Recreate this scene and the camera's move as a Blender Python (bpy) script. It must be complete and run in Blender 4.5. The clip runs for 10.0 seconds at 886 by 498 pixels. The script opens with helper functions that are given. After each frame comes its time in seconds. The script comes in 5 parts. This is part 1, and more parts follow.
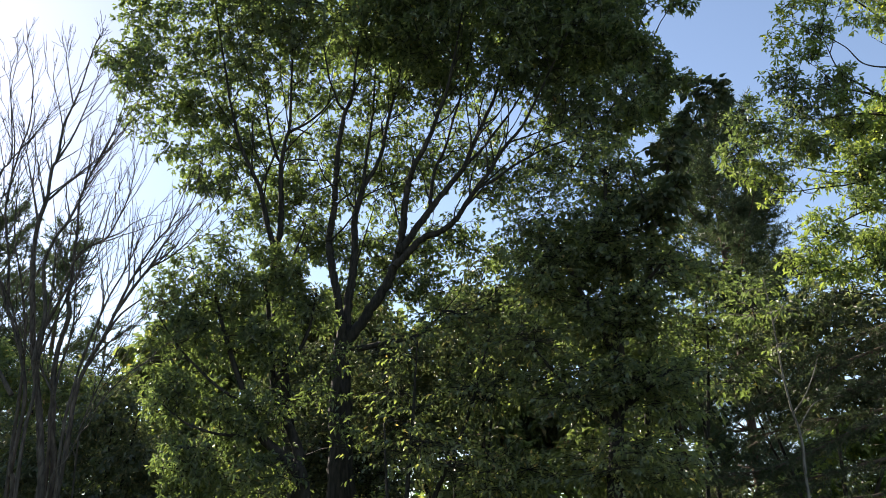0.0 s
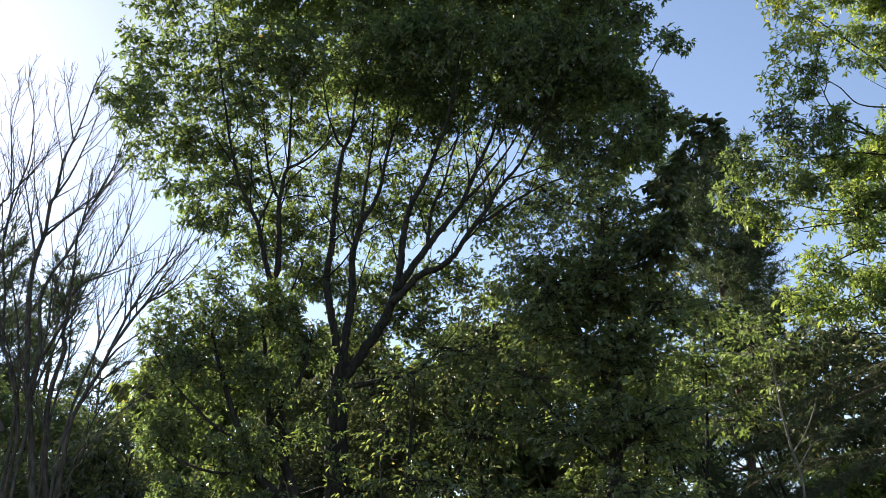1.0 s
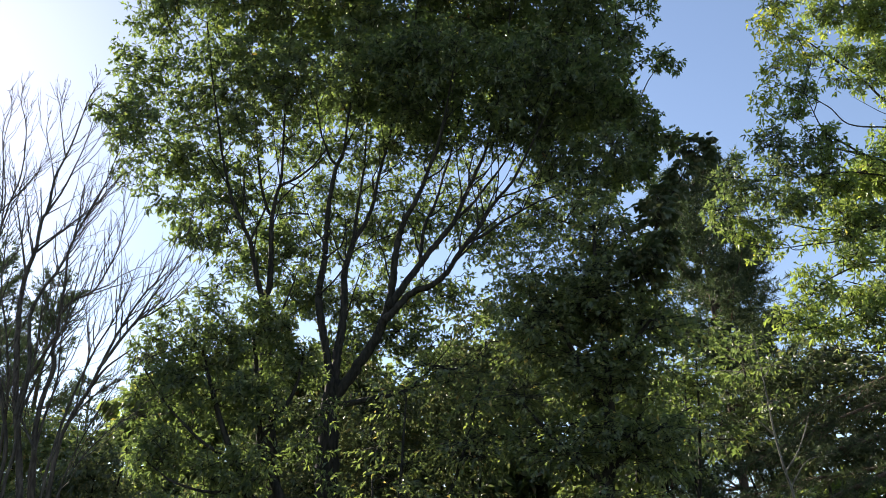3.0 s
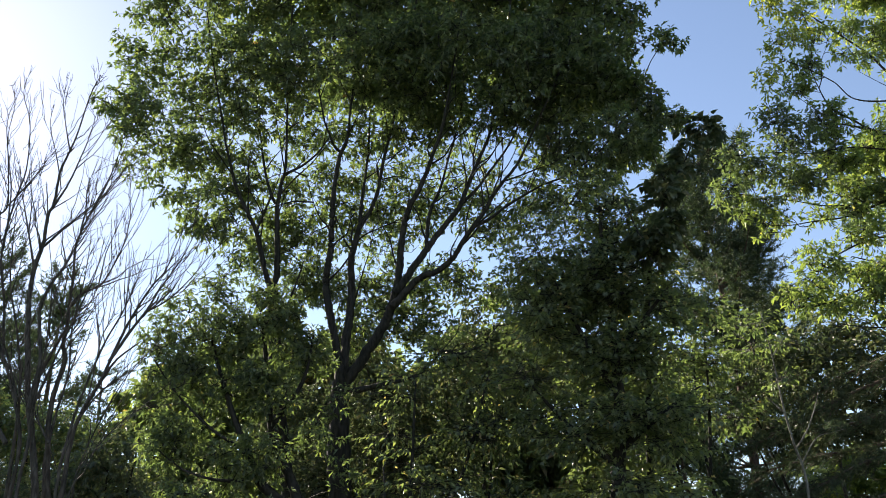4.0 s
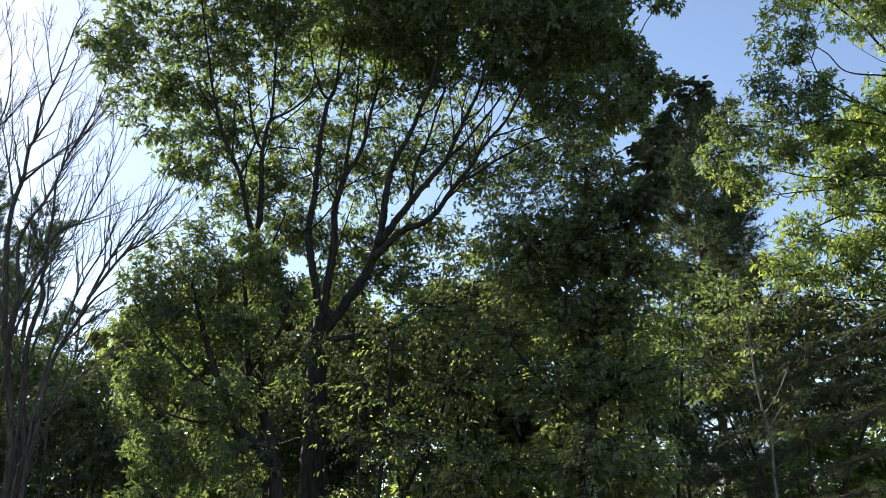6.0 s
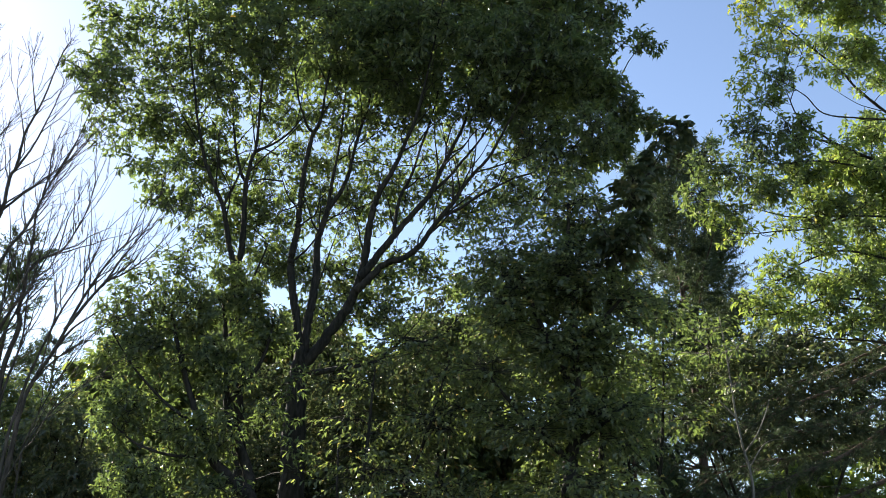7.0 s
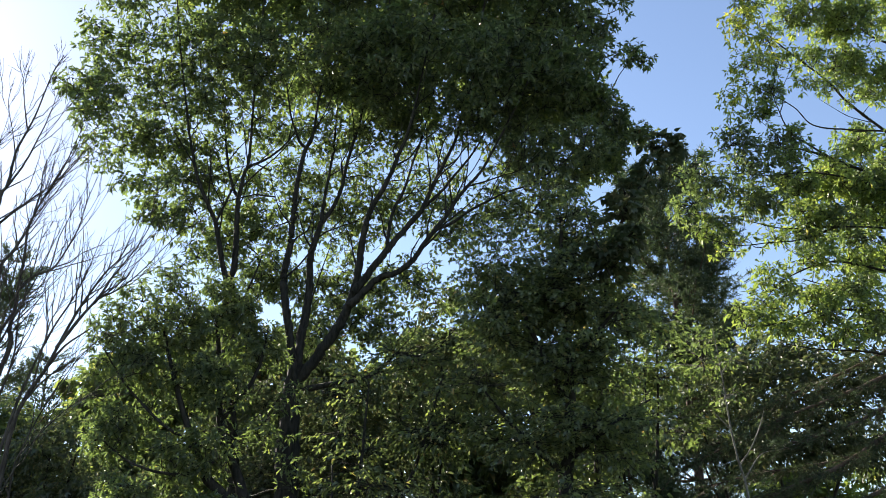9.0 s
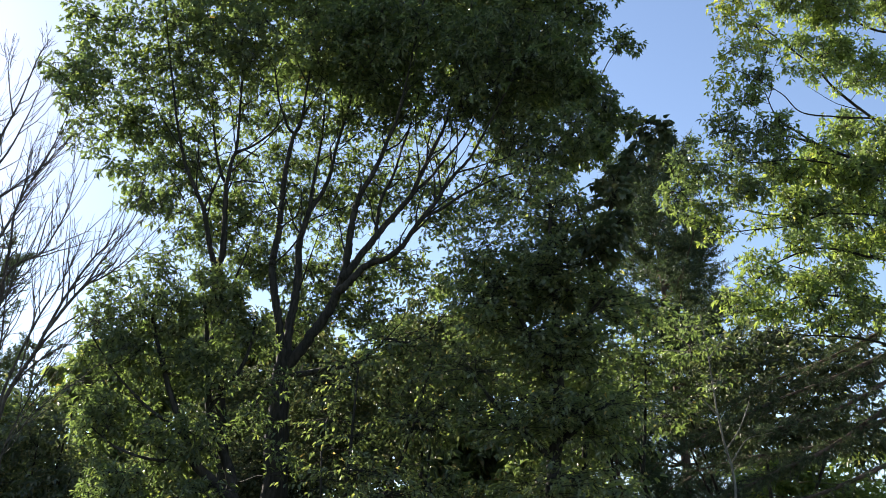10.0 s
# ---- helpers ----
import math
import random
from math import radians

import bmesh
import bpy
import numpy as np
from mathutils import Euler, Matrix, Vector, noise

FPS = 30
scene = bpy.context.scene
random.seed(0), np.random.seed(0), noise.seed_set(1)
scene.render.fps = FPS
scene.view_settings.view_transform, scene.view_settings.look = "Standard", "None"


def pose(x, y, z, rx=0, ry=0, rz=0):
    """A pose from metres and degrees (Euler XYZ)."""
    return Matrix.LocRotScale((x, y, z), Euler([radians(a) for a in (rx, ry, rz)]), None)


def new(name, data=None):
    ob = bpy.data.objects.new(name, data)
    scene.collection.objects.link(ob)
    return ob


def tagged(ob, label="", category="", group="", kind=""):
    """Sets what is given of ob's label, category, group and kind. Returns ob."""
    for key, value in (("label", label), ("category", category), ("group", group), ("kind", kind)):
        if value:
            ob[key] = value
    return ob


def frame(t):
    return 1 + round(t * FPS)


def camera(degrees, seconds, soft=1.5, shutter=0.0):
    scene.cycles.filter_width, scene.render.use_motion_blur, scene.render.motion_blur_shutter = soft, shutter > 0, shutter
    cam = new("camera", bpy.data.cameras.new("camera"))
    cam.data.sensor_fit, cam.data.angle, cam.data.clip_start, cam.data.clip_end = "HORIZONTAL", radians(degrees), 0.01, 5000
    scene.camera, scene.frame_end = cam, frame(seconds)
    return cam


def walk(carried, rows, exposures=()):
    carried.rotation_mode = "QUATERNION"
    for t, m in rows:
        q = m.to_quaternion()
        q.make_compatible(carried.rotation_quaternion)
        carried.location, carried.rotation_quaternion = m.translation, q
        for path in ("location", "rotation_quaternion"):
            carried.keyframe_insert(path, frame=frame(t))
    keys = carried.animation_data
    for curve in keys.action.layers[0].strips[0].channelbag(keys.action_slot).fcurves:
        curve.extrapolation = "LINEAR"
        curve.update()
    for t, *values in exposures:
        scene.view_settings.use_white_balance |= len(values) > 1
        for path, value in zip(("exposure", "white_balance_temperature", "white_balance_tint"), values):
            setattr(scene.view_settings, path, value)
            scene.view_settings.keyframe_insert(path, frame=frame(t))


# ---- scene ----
cam = camera(56.0, 10.0, soft=0.95)
walk(cam, [
    (0.0, pose(0, 0, 1.6, 111.007, 1.400, 0.538)),
    (0.5, pose(0, 0, 1.6, 112.450, 1.231, 0.361)),
    (1.0, pose(0, 0, 1.6, 113.518, 1.258, 0.300)),
    (1.5, pose(0, 0, 1.6, 114.240, 1.209, 0.118)),
    (2.0, pose(0, 0, 1.6, 114.732, 1.070, -0.252)),
    (2.5, pose(0, 0, 1.6, 114.759, 1.139, -0.217)),
    (4.0, pose(0, 0, 1.6, 113.721, 2.348, 0.679)),
    (4.5, pose(0, 0, 1.6, 112.313, 3.138, 1.905)),
    (5.0, pose(0, 0, 1.6, 110.826, 2.865, 1.688)),
    (5.2, pose(0, 0, 1.6, 110.246, 2.024, 1.092)),
    (6.3, pose(0, 0, 1.6, 110.920, 0.079, -1.793)),
    (6.5, pose(0, 0, 1.6, 111.633, 0.060, -2.057)),
    (7.0, pose(0, 0, 1.6, 112.838, 0.062, -2.767)),
    (7.5, pose(0, 0, 1.6, 113.601, 0.235, -3.074)),
    (8.0, pose(0, 0, 1.6, 113.960, 0.503, -3.116)),
    (8.5, pose(0, 0, 1.6, 113.925, 0.789, -2.867)),
    (9.0, pose(0, 0, 1.6, 113.811, 0.691, -3.016)),
    (9.5, pose(0, 0, 1.6, 113.374, 0.681, -3.470)),
    (10.0, pose(0, 0, 1.6, 112.862, 0.956, -3.722)),
], exposures=[(0.0, 1.50, 7250, 15), (1.0, 1.55, 7200, 15), (4.0, 1.51, 7150, 15), (4.5, 1.61, 7200, 15), (5.0, 1.45, 7050, 14), (7.0, 1.64, 6950, 14), (10.0, 1.60, 6900, 14)])

# ---- light: clear late-summer sky, low-ish sun behind the trees ----
SUN_DIR = Vector((-0.4990, 0.6672, 0.5530))
world = bpy.data.worlds.new("sky")
scene.world = world
world.use_nodes = True
wn = world.node_tree
sky = wn.nodes.new("ShaderNodeTexSky")
sky.sky_type = "NISHITA"
sky.sun_disc = False
sky.sun_elevation = math.asin(SUN_DIR.z)
sky.sun_rotation = math.atan2(SUN_DIR.x, SUN_DIR.y)
sky.air_density, sky.dust_density, sky.ozone_density = 1.0, 0.16, 1.9
wn.links.new(sky.outputs[0], wn.nodes["Background"].inputs[0])
wn.nodes["Background"].inputs[1].default_value = 0.078
sun_data = bpy.data.lights.new("sun", "SUN")
sun_data.energy, sun_data.angle, sun_data.color = 5.0, radians(0.5), (1.0, 0.95, 0.86)
sun = new("sun", sun_data)
sun.rotation_euler = SUN_DIR.to_track_quat("Z", "Y").to_euler()

# ---- materials ----
def material(name):
    m = bpy.data.materials.new(name)
    m.use_nodes = True
    nt = m.node_tree
    nt.nodes.clear()
    return m, nt, nt.nodes.new("ShaderNodeOutputMaterial")


def ramp(nt, source, stops):
    r = nt.nodes.new("ShaderNodeValToRGB")
    el = r.color_ramp.elements
    while len(el) < len(stops):
        el.new(0.5)
    for e, (p, c) in zip(el, stops):
        e.position, e.color = p, (*c, 1)
    nt.links.new(source, r.inputs[0])
    return r.outputs[0]


def leaf_material(name, stops, glow, gloss=0.05, rough=0.42, single=False, sheen_edge=0.06):
    """A thin leaf: reflects, lets light through, and has a waxy sheen. stops: reflectance over the random of each leaf."""
    m, nt, out = material(name)
    n, l = nt.nodes.new, nt.links.new
    if single:
        rnd = n("ShaderNodeObjectInfo").outputs["Random"]
    else:
        rnd = n("ShaderNodeNewGeometry").outputs["Random Per Island"]
    col = ramp(nt, rnd, stops)
    tex = n("ShaderNodeTexNoise")
    tex.inputs["Scale"].default_value = 9.0
    co = n("ShaderNodeTexCoord")
    l(co.outputs["Object"], tex.inputs["Vector"])
    mott = ramp(nt, tex.outputs[0], [(0.35, (0.75, 0.78, 0.7)), (0.65, (1.15, 1.1, 1.0))])
    mix = n("ShaderNodeMixRGB")
    mix.blend_type = "MULTIPLY"
    mix.inputs[0].default_value = 1.0
    l(col, mix.inputs[1]), l(mott, mix.inputs[2])
    dif = n("ShaderNodeBsdfDiffuse")
    l(mix.outputs[0], dif.inputs[0])
    thru = n("ShaderNodeMixRGB")
    thru.blend_type = "MULTIPLY"
    thru.inputs[0].default_value = 1.0
    thru.inputs[2].default_value = (*glow, 1)
    l(mix.outputs[0], thru.inputs[1])
    tra = n("ShaderNodeBsdfTranslucent")
    l(thru.outputs[0], tra.inputs[0])
    add = n("ShaderNodeAddShader")
    l(dif.outputs[0], add.inputs[0]), l(tra.outputs[0], add.inputs[1])
    glo = n("ShaderNodeBsdfGlossy")
    glo.inputs["Roughness"].default_value = rough
    fin = n("ShaderNodeMixShader")
    edge, steep, sheen = n("ShaderNodeLayerWeight"), n("ShaderNodeMath"), n("ShaderNodeMath")
    edge.inputs["Blend"].default_value = 0.5
    steep.operation, sheen.operation = "POWER", "MULTIPLY_ADD"
    steep.inputs[1].default_value = 4.0
    sheen.inputs[1].default_value, sheen.inputs[2].default_value = sheen_edge, gloss
    l(edge.outputs["Facing"], steep.inputs[0]), l(steep.outputs[0], sheen.inputs[0]), l(sheen.outputs[0], fin.inputs[0])
    l(add.outputs[0], fin.inputs[1]), l(glo.outputs[0], fin.inputs[2])
    l(fin.outputs[0], out.inputs[0])
    return m


def bark_material(name, dark, light, scale=7.0, rough=0.9):
    m, nt, out = material(name)
    n, l = nt.nodes.new, nt.links.new
    b = n("ShaderNodeBsdfPrincipled")
    b.inputs["Roughness"].default_value = rough
    b.inputs["Specular IOR Level"].default_value = 0.25
    co, mp = n("ShaderNodeTexCoord"), n("ShaderNodeMapping")
    mp.inputs["Scale"].default_value = (1, 1, 0.22)
    l(co.outputs["Object"], mp.inputs[0])
    t1, t2 = n("ShaderNodeTexNoise"), n("ShaderNodeTexNoise")
    t1.inputs["Scale"].default_value, t1.inputs["Detail"].default_value = scale * 3, 6
    t2.inputs["Scale"].default_value = scale * 0.25
    l(mp.outputs[0], t1.inputs["Vector"]), l(co.outputs["Object"], t2.inputs["Vector"])
    c1 = ramp(nt, t1.outputs[0], [(0.35, dark), (0.68, light)])
    c2 = ramp(nt, t2.outputs[0], [(0.35, (0.75, 0.8, 0.75)), (0.7, (1.15, 1.12, 1.1))])
    mix = n("ShaderNodeMixRGB")
    mix.blend_type = "MULTIPLY"
    mix.inputs[0].default_value = 1.0
    l(c1, mix.inputs[1]), l(c2, mix.inputs[2])
    l(mix.outputs[0], b.inputs["Base Color"])
    bump = n("ShaderNodeBump")
    bump.inputs["Strength"].default_value, bump.inputs["Distance"].default_value = 0.8, 0.02
    l(t1.outputs[0], bump.inputs["Height"]), l(bump.outputs[0], b.inputs["Normal"])
    l(b.outputs[0], out.inputs[0])
    return m


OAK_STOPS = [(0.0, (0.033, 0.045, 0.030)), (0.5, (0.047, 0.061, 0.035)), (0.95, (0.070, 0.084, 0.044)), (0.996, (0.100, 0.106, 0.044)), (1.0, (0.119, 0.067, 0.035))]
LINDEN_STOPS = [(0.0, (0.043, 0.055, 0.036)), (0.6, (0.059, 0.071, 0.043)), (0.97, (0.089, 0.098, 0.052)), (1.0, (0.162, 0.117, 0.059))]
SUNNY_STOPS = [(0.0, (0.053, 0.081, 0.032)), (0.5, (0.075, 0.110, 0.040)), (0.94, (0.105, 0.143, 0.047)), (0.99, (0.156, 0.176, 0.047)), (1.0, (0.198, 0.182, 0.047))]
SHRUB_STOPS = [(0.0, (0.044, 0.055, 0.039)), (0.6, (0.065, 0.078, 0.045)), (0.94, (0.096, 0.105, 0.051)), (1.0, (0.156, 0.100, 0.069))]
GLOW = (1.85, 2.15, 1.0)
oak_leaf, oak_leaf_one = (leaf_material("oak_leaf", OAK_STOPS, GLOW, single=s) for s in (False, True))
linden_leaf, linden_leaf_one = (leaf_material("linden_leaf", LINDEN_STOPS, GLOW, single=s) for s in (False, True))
# Yellow-green leaf, its colour lightened to stand for sun on the foliage.
sunny_leaf, sunny_leaf_one = (leaf_material("sunlit_leaf", SUNNY_STOPS, (1.9, 1.82, 1.0), single=s) for s in (False, True))
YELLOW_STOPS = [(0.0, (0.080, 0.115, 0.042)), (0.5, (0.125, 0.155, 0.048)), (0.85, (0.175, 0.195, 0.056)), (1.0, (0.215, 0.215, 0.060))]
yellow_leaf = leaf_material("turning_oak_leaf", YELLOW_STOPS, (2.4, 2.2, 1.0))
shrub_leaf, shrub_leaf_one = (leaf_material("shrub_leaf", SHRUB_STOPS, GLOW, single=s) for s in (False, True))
# Darker, less translucent leaf: shade put into the colour of shaded foliage.
SHADE_STOPS = [(0.0, (0.032, 0.043, 0.029)), (0.7, (0.048, 0.062, 0.040)), (1.0, (0.090, 0.085, 0.053))]
shade_leaf, shade_leaf_one = (leaf_material("shade_leaf", SHADE_STOPS, (0.9, 1.0, 0.6), single=s) for s in (False, True))
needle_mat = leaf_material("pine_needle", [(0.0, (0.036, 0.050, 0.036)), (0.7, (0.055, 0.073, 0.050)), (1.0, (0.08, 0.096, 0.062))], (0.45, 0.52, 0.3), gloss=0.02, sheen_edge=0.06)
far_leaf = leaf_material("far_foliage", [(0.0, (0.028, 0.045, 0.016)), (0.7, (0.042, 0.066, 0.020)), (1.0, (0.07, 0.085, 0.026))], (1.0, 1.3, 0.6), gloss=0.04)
oak_bark = bark_material("oak_bark", (0.013, 0.012, 0.010), (0.044, 0.039, 0.035))
dead_bark = bark_material("dead_bark", (0.030, 0.026, 0.025), (0.10, 0.087, 0.08), 9.0)
pale_bark = bark_material("pale_bark", (0.09, 0.083, 0.075), (0.24, 0.225, 0.205), 12.0)
pine_bark = bark_material("pine_bark", (0.05, 0.035, 0.028), (0.14, 0.10, 0.08))

# ---- mesh helpers ----
rng = np.random.default_rng(7)


def raw_mesh(name, verts, faces, mat, smooth=False):
    """A triangle mesh from arrays."""
    me = bpy.data.meshes.new(name)
    me.vertices.add(len(verts))
    me.vertices.foreach_set("co", np.asarray(verts, np.float32).ravel())
    me.loops.add(faces.size)
    me.loops.foreach_set("vertex_index", np.asarray(faces, np.int32).ravel())
    me.polygons.add(len(faces))
    me.polygons.foreach_set("loop_start", np.arange(len(faces), dtype=np.int32) * 3)
    if smooth:
        me.polygons.foreach_set("use_smooth", np.ones(len(faces), bool))
    me.update()
    me.validate()
    me.materials.append(mat)
    return me


def child(name, me, parent, label="", kind=""):
    ob = new(name, me)
    ob.parent = parent
    return tagged(ob, label, kind=kind)


def unit(v):
    return v / np.maximum(np.linalg.norm(v, axis=-1, keepdims=True), 1e-9)


def tubes(paths, radii, sides):
    """Many tapered tubes at once. paths (n, k, 3), radii (n, k)."""
    paths, radii = np.asarray(paths, float), np.asarray(radii, float)
    n, k, _ = paths.shape
    tang = unit(np.gradient(paths, axis=1))
    ref = np.where(np.abs(tang[:, :1, 2:3]) > 0.9, np.array([1.0, 0, 0]), np.array([0, 0, 1.0]))
    u = unit(np.cross(tang, np.broadcast_to(ref, tang.shape)))
    w = np.cross(tang, u)
    a = np.arange(sides) * 2 * np.pi / sides
    ring = u[:, :, None] * np.cos(a)[None, None, :, None] + w[:, :, None] * np.sin(a)[None, None, :, None]
    verts = (paths[:, :, None] + ring * radii[:, :, None, None]).reshape(-1, 3)
    i, j = np.meshgrid(np.arange(k - 1), np.arange(sides), indexing="ij")
    j2 = (j + 1) % sides
    q = np.stack([i * sides + j, i * sides + j2, (i + 1) * sides + j2, (i + 1) * sides + j], -1).reshape(-1, 4)
    f = np.concatenate([q[:, [0, 1, 2]], q[:, [0, 2, 3]]])
    cap = np.array([[(k - 1) * sides, (k - 1) * sides + s, (k - 1) * sides + s + 1] for s in range(1, sides - 1)]).reshape(-1, 3)
    f = np.concatenate([f, cap])
    faces = (f[None] + (np.arange(n) * k * sides)[:, None, None]).reshape(-1, 3)
    return verts, faces


def smooth_path(pts, steps=7):
    """A Catmull-Rom curve through the points, with a little natural waver."""
    p = np.array(pts, float)
    p = np.vstack([2 * p[0] - p[1], p, 2 * p[-1] - p[-2]])
    out = []
    for i in range(1, len(p) - 2):
        for s in np.arange(steps) / steps:
            a, b, c, d = p[i - 1:i + 3]
            out.append(0.5 * (2 * b + (c - a) * s + (2 * a - 5 * b + 4 * c - d) * s * s + (3 * b - a - 3 * c + d) * s ** 3))
    out.append(p[-2])
    return np.array(out)


def limb_mesh(name, pts, r0, r1, mat, sides=10):
    """A tapered limb: its mesh, the line of its centre and its radii."""
    line = smooth_path(pts)
    s = np.linspace(0, 1, len(line))
    rad = r0 + (r1 - r0) * s ** 0.8
    wav = rng.normal(0, 0.08, line.shape) * rad[:, None]
    wav[0] = 0
    line = line + wav
    rr = rad * (1 + rng.normal(0, 0.04, len(rad)))
    v, f = tubes(line[None], rr[None], sides)
    v = v.reshape(len(line), sides, 3)
    knob = 1 + rng.normal(0, 0.03, (len(line), sides, 1))
    v = line[:, None] + (v - line[:, None]) * knob
    return raw_mesh(name, v.reshape(-1, 3), f, mat, True), line, rad


def gap_noise(p, scale, seed):
    """A smooth random field of about -1 to 1, to open gaps between clumps."""
    g = np.random.default_rng(seed)
    total = np.zeros(len(p))
    for _ in range(9):
        k = g.normal(0, 1, 3) / scale
        total += np.sin(p @ k * 2.2 + g.uniform(0, 6.28))
    return total / 3.0


def half_leaf(edge, mid, tris):
    """Vertices and triangles of a leaf from one half of its outline; the blade is folded along its midrib and arched."""
    v = [(0, y) for y in mid] + list(edge) + [(-x, y) for x, y in edge]
    f = []
    nm, ne = len(mid), len(edge)
    for t in tris:
        f.append(t)
        f.append(tuple((i if i < nm else i + ne) for i in t)[::-1])
    v = np.array(v, float)
    z = 0.55 * np.abs(v[:, 0]) - 0.38 * v[:, 1] ** 2
    return np.c_[v, z], np.array(f)


OAK_MID = half_leaf([(0.15, 0.27), (0.06, 0.36), (0.26, 0.62), (0.07, 0.70)], [0.0, 1.0], [(0, 2, 3), (0, 3, 1), (3, 4, 5), (3, 5, 1)])
OAK_SLIM = half_leaf([(0.13, 0.28), (0.06, 0.38), (0.21, 0.64), (0.07, 0.74)], [0.0, 1.0], [(0, 2, 3), (0, 3, 1), (3, 4, 5), (3, 5, 1)])
MAPLE = half_leaf([(0.26, 0.20), (0.11, 0.36), (0.34, 0.60), (0.11, 0.72)], [0.0, 0.5, 1.0],
                  [(0, 3, 4), (0, 4, 1), (1, 4, 5), (1, 5, 6), (1, 6, 2)])
HEART = half_leaf([(0.30, 0.06), (0.43, 0.34), (0.27, 0.70)], [0.0, 0.45, 1.0], [(0, 3, 4), (0, 4, 1), (1, 4, 5), (1, 5, 2)])
OVAL = half_leaf([(0.24, 0.35), (0.19, 0.70)], [0.0, 1.0], [(0, 2, 3), (0, 3, 1)])


def leaf_frames(pos, way, up, size):
    """Poses of leaves: y along the leaf, z its normal."""
    y = unit(way)
    x = unit(np.cross(y, up))
    z = np.cross(x, y)
    return np.stack([x, y, z], -1) * size[:, None, None], pos


def leaf_mesh(name, shape, rot, pos, mat):
    v, f = shape
    verts = np.einsum("nij,vj->nvi", rot, v) + pos[:, None]
    faces = f[None] + (np.arange(len(pos)) * len(v))[:, None, None]
    return raw_mesh(name, verts.reshape(-1, 3), faces.reshape(-1, 3), mat)


def ball(n):
    d = unit(rng.normal(0, 1, (n, 3)))
    return d * (rng.uniform(0, 1, (n, 1)) ** (1 / 3.0))


def rosettes(hubs, src, sprigs, reach, leaf_len, per):
    """Oak shoots: a few sprigs leave each hub, with their leaves splayed round the tips."""
    dh = np.repeat(np.arange(len(hubs)), rng.integers(max(1, sprigs - 1), sprigs + 2, len(hubs)))
    n = len(dh)
    h = hubs[dh]
    axis = unit(unit(h - src[dh]) * 0.55 + rng.normal(0, 1, (n, 3)) * np.array([0.85, 0.85, 0.42]) + np.array([0, 0, 0.12]))
    ln = reach * rng.uniform(0.5, 1.55, (n, 1))
    tip = h + axis * ln
    mid = (h + tip) / 2 + np.array([0, 0, 0.05]) * ln / 0.3 + rng.normal(0, 0.02, (n, 3))
    s = np.linspace(0, 1, 2)[None, :, None]
    tw = h[:, None] * (1 - s) + tip[:, None] * s
    tr = np.full((n, 1), 0.006) * np.linspace(1, 0.5, 2)[None]
    # the first leaves sit along the sprig, the others crowd at its tip
    k = np.arange(per)
    t = np.clip(np.where(k < per // 3, 0.45 + 0.16 * k, 1.0)[None] + rng.uniform(-0.05, 0.05, (n, per)), 0, 1)[..., None]
    pos = h[:, None] * (1 - t) ** 2 + 2 * mid[:, None] * t * (1 - t) + tip[:, None] * t ** 2
    u = unit(np.cross(axis, np.array([0.13, 0.21, 1.0])))
    w = np.cross(axis, u)
    turn = (k * 2.4)[None] + rng.uniform(0, 6.28, (n, 1)) + rng.normal(0, 0.3, (n, per))
    side = u[:, None] * np.cos(turn)[..., None] + w[:, None] * np.sin(turn)[..., None]
    lean = np.radians(rng.uniform(28, 92, (n, per)))[..., None]
    ldir = axis[:, None] * np.cos(lean) + side * np.sin(lean) + np.array([0, 0, -0.38]) + rng.normal(0, 0.12, (n, per, 3))
    lup = axis[:, None] * 0.45 + np.array([0, 0, 0.85]) + rng.normal(0, 0.55, (n, per, 3))
    size = leaf_len * rng.uniform(0.62, 1.18, (n, per)) * rng.uniform(0.88, 1.12, (n, 1))
    return tw, tr, pos + unit(ldir) * 0.02, ldir, lup, size


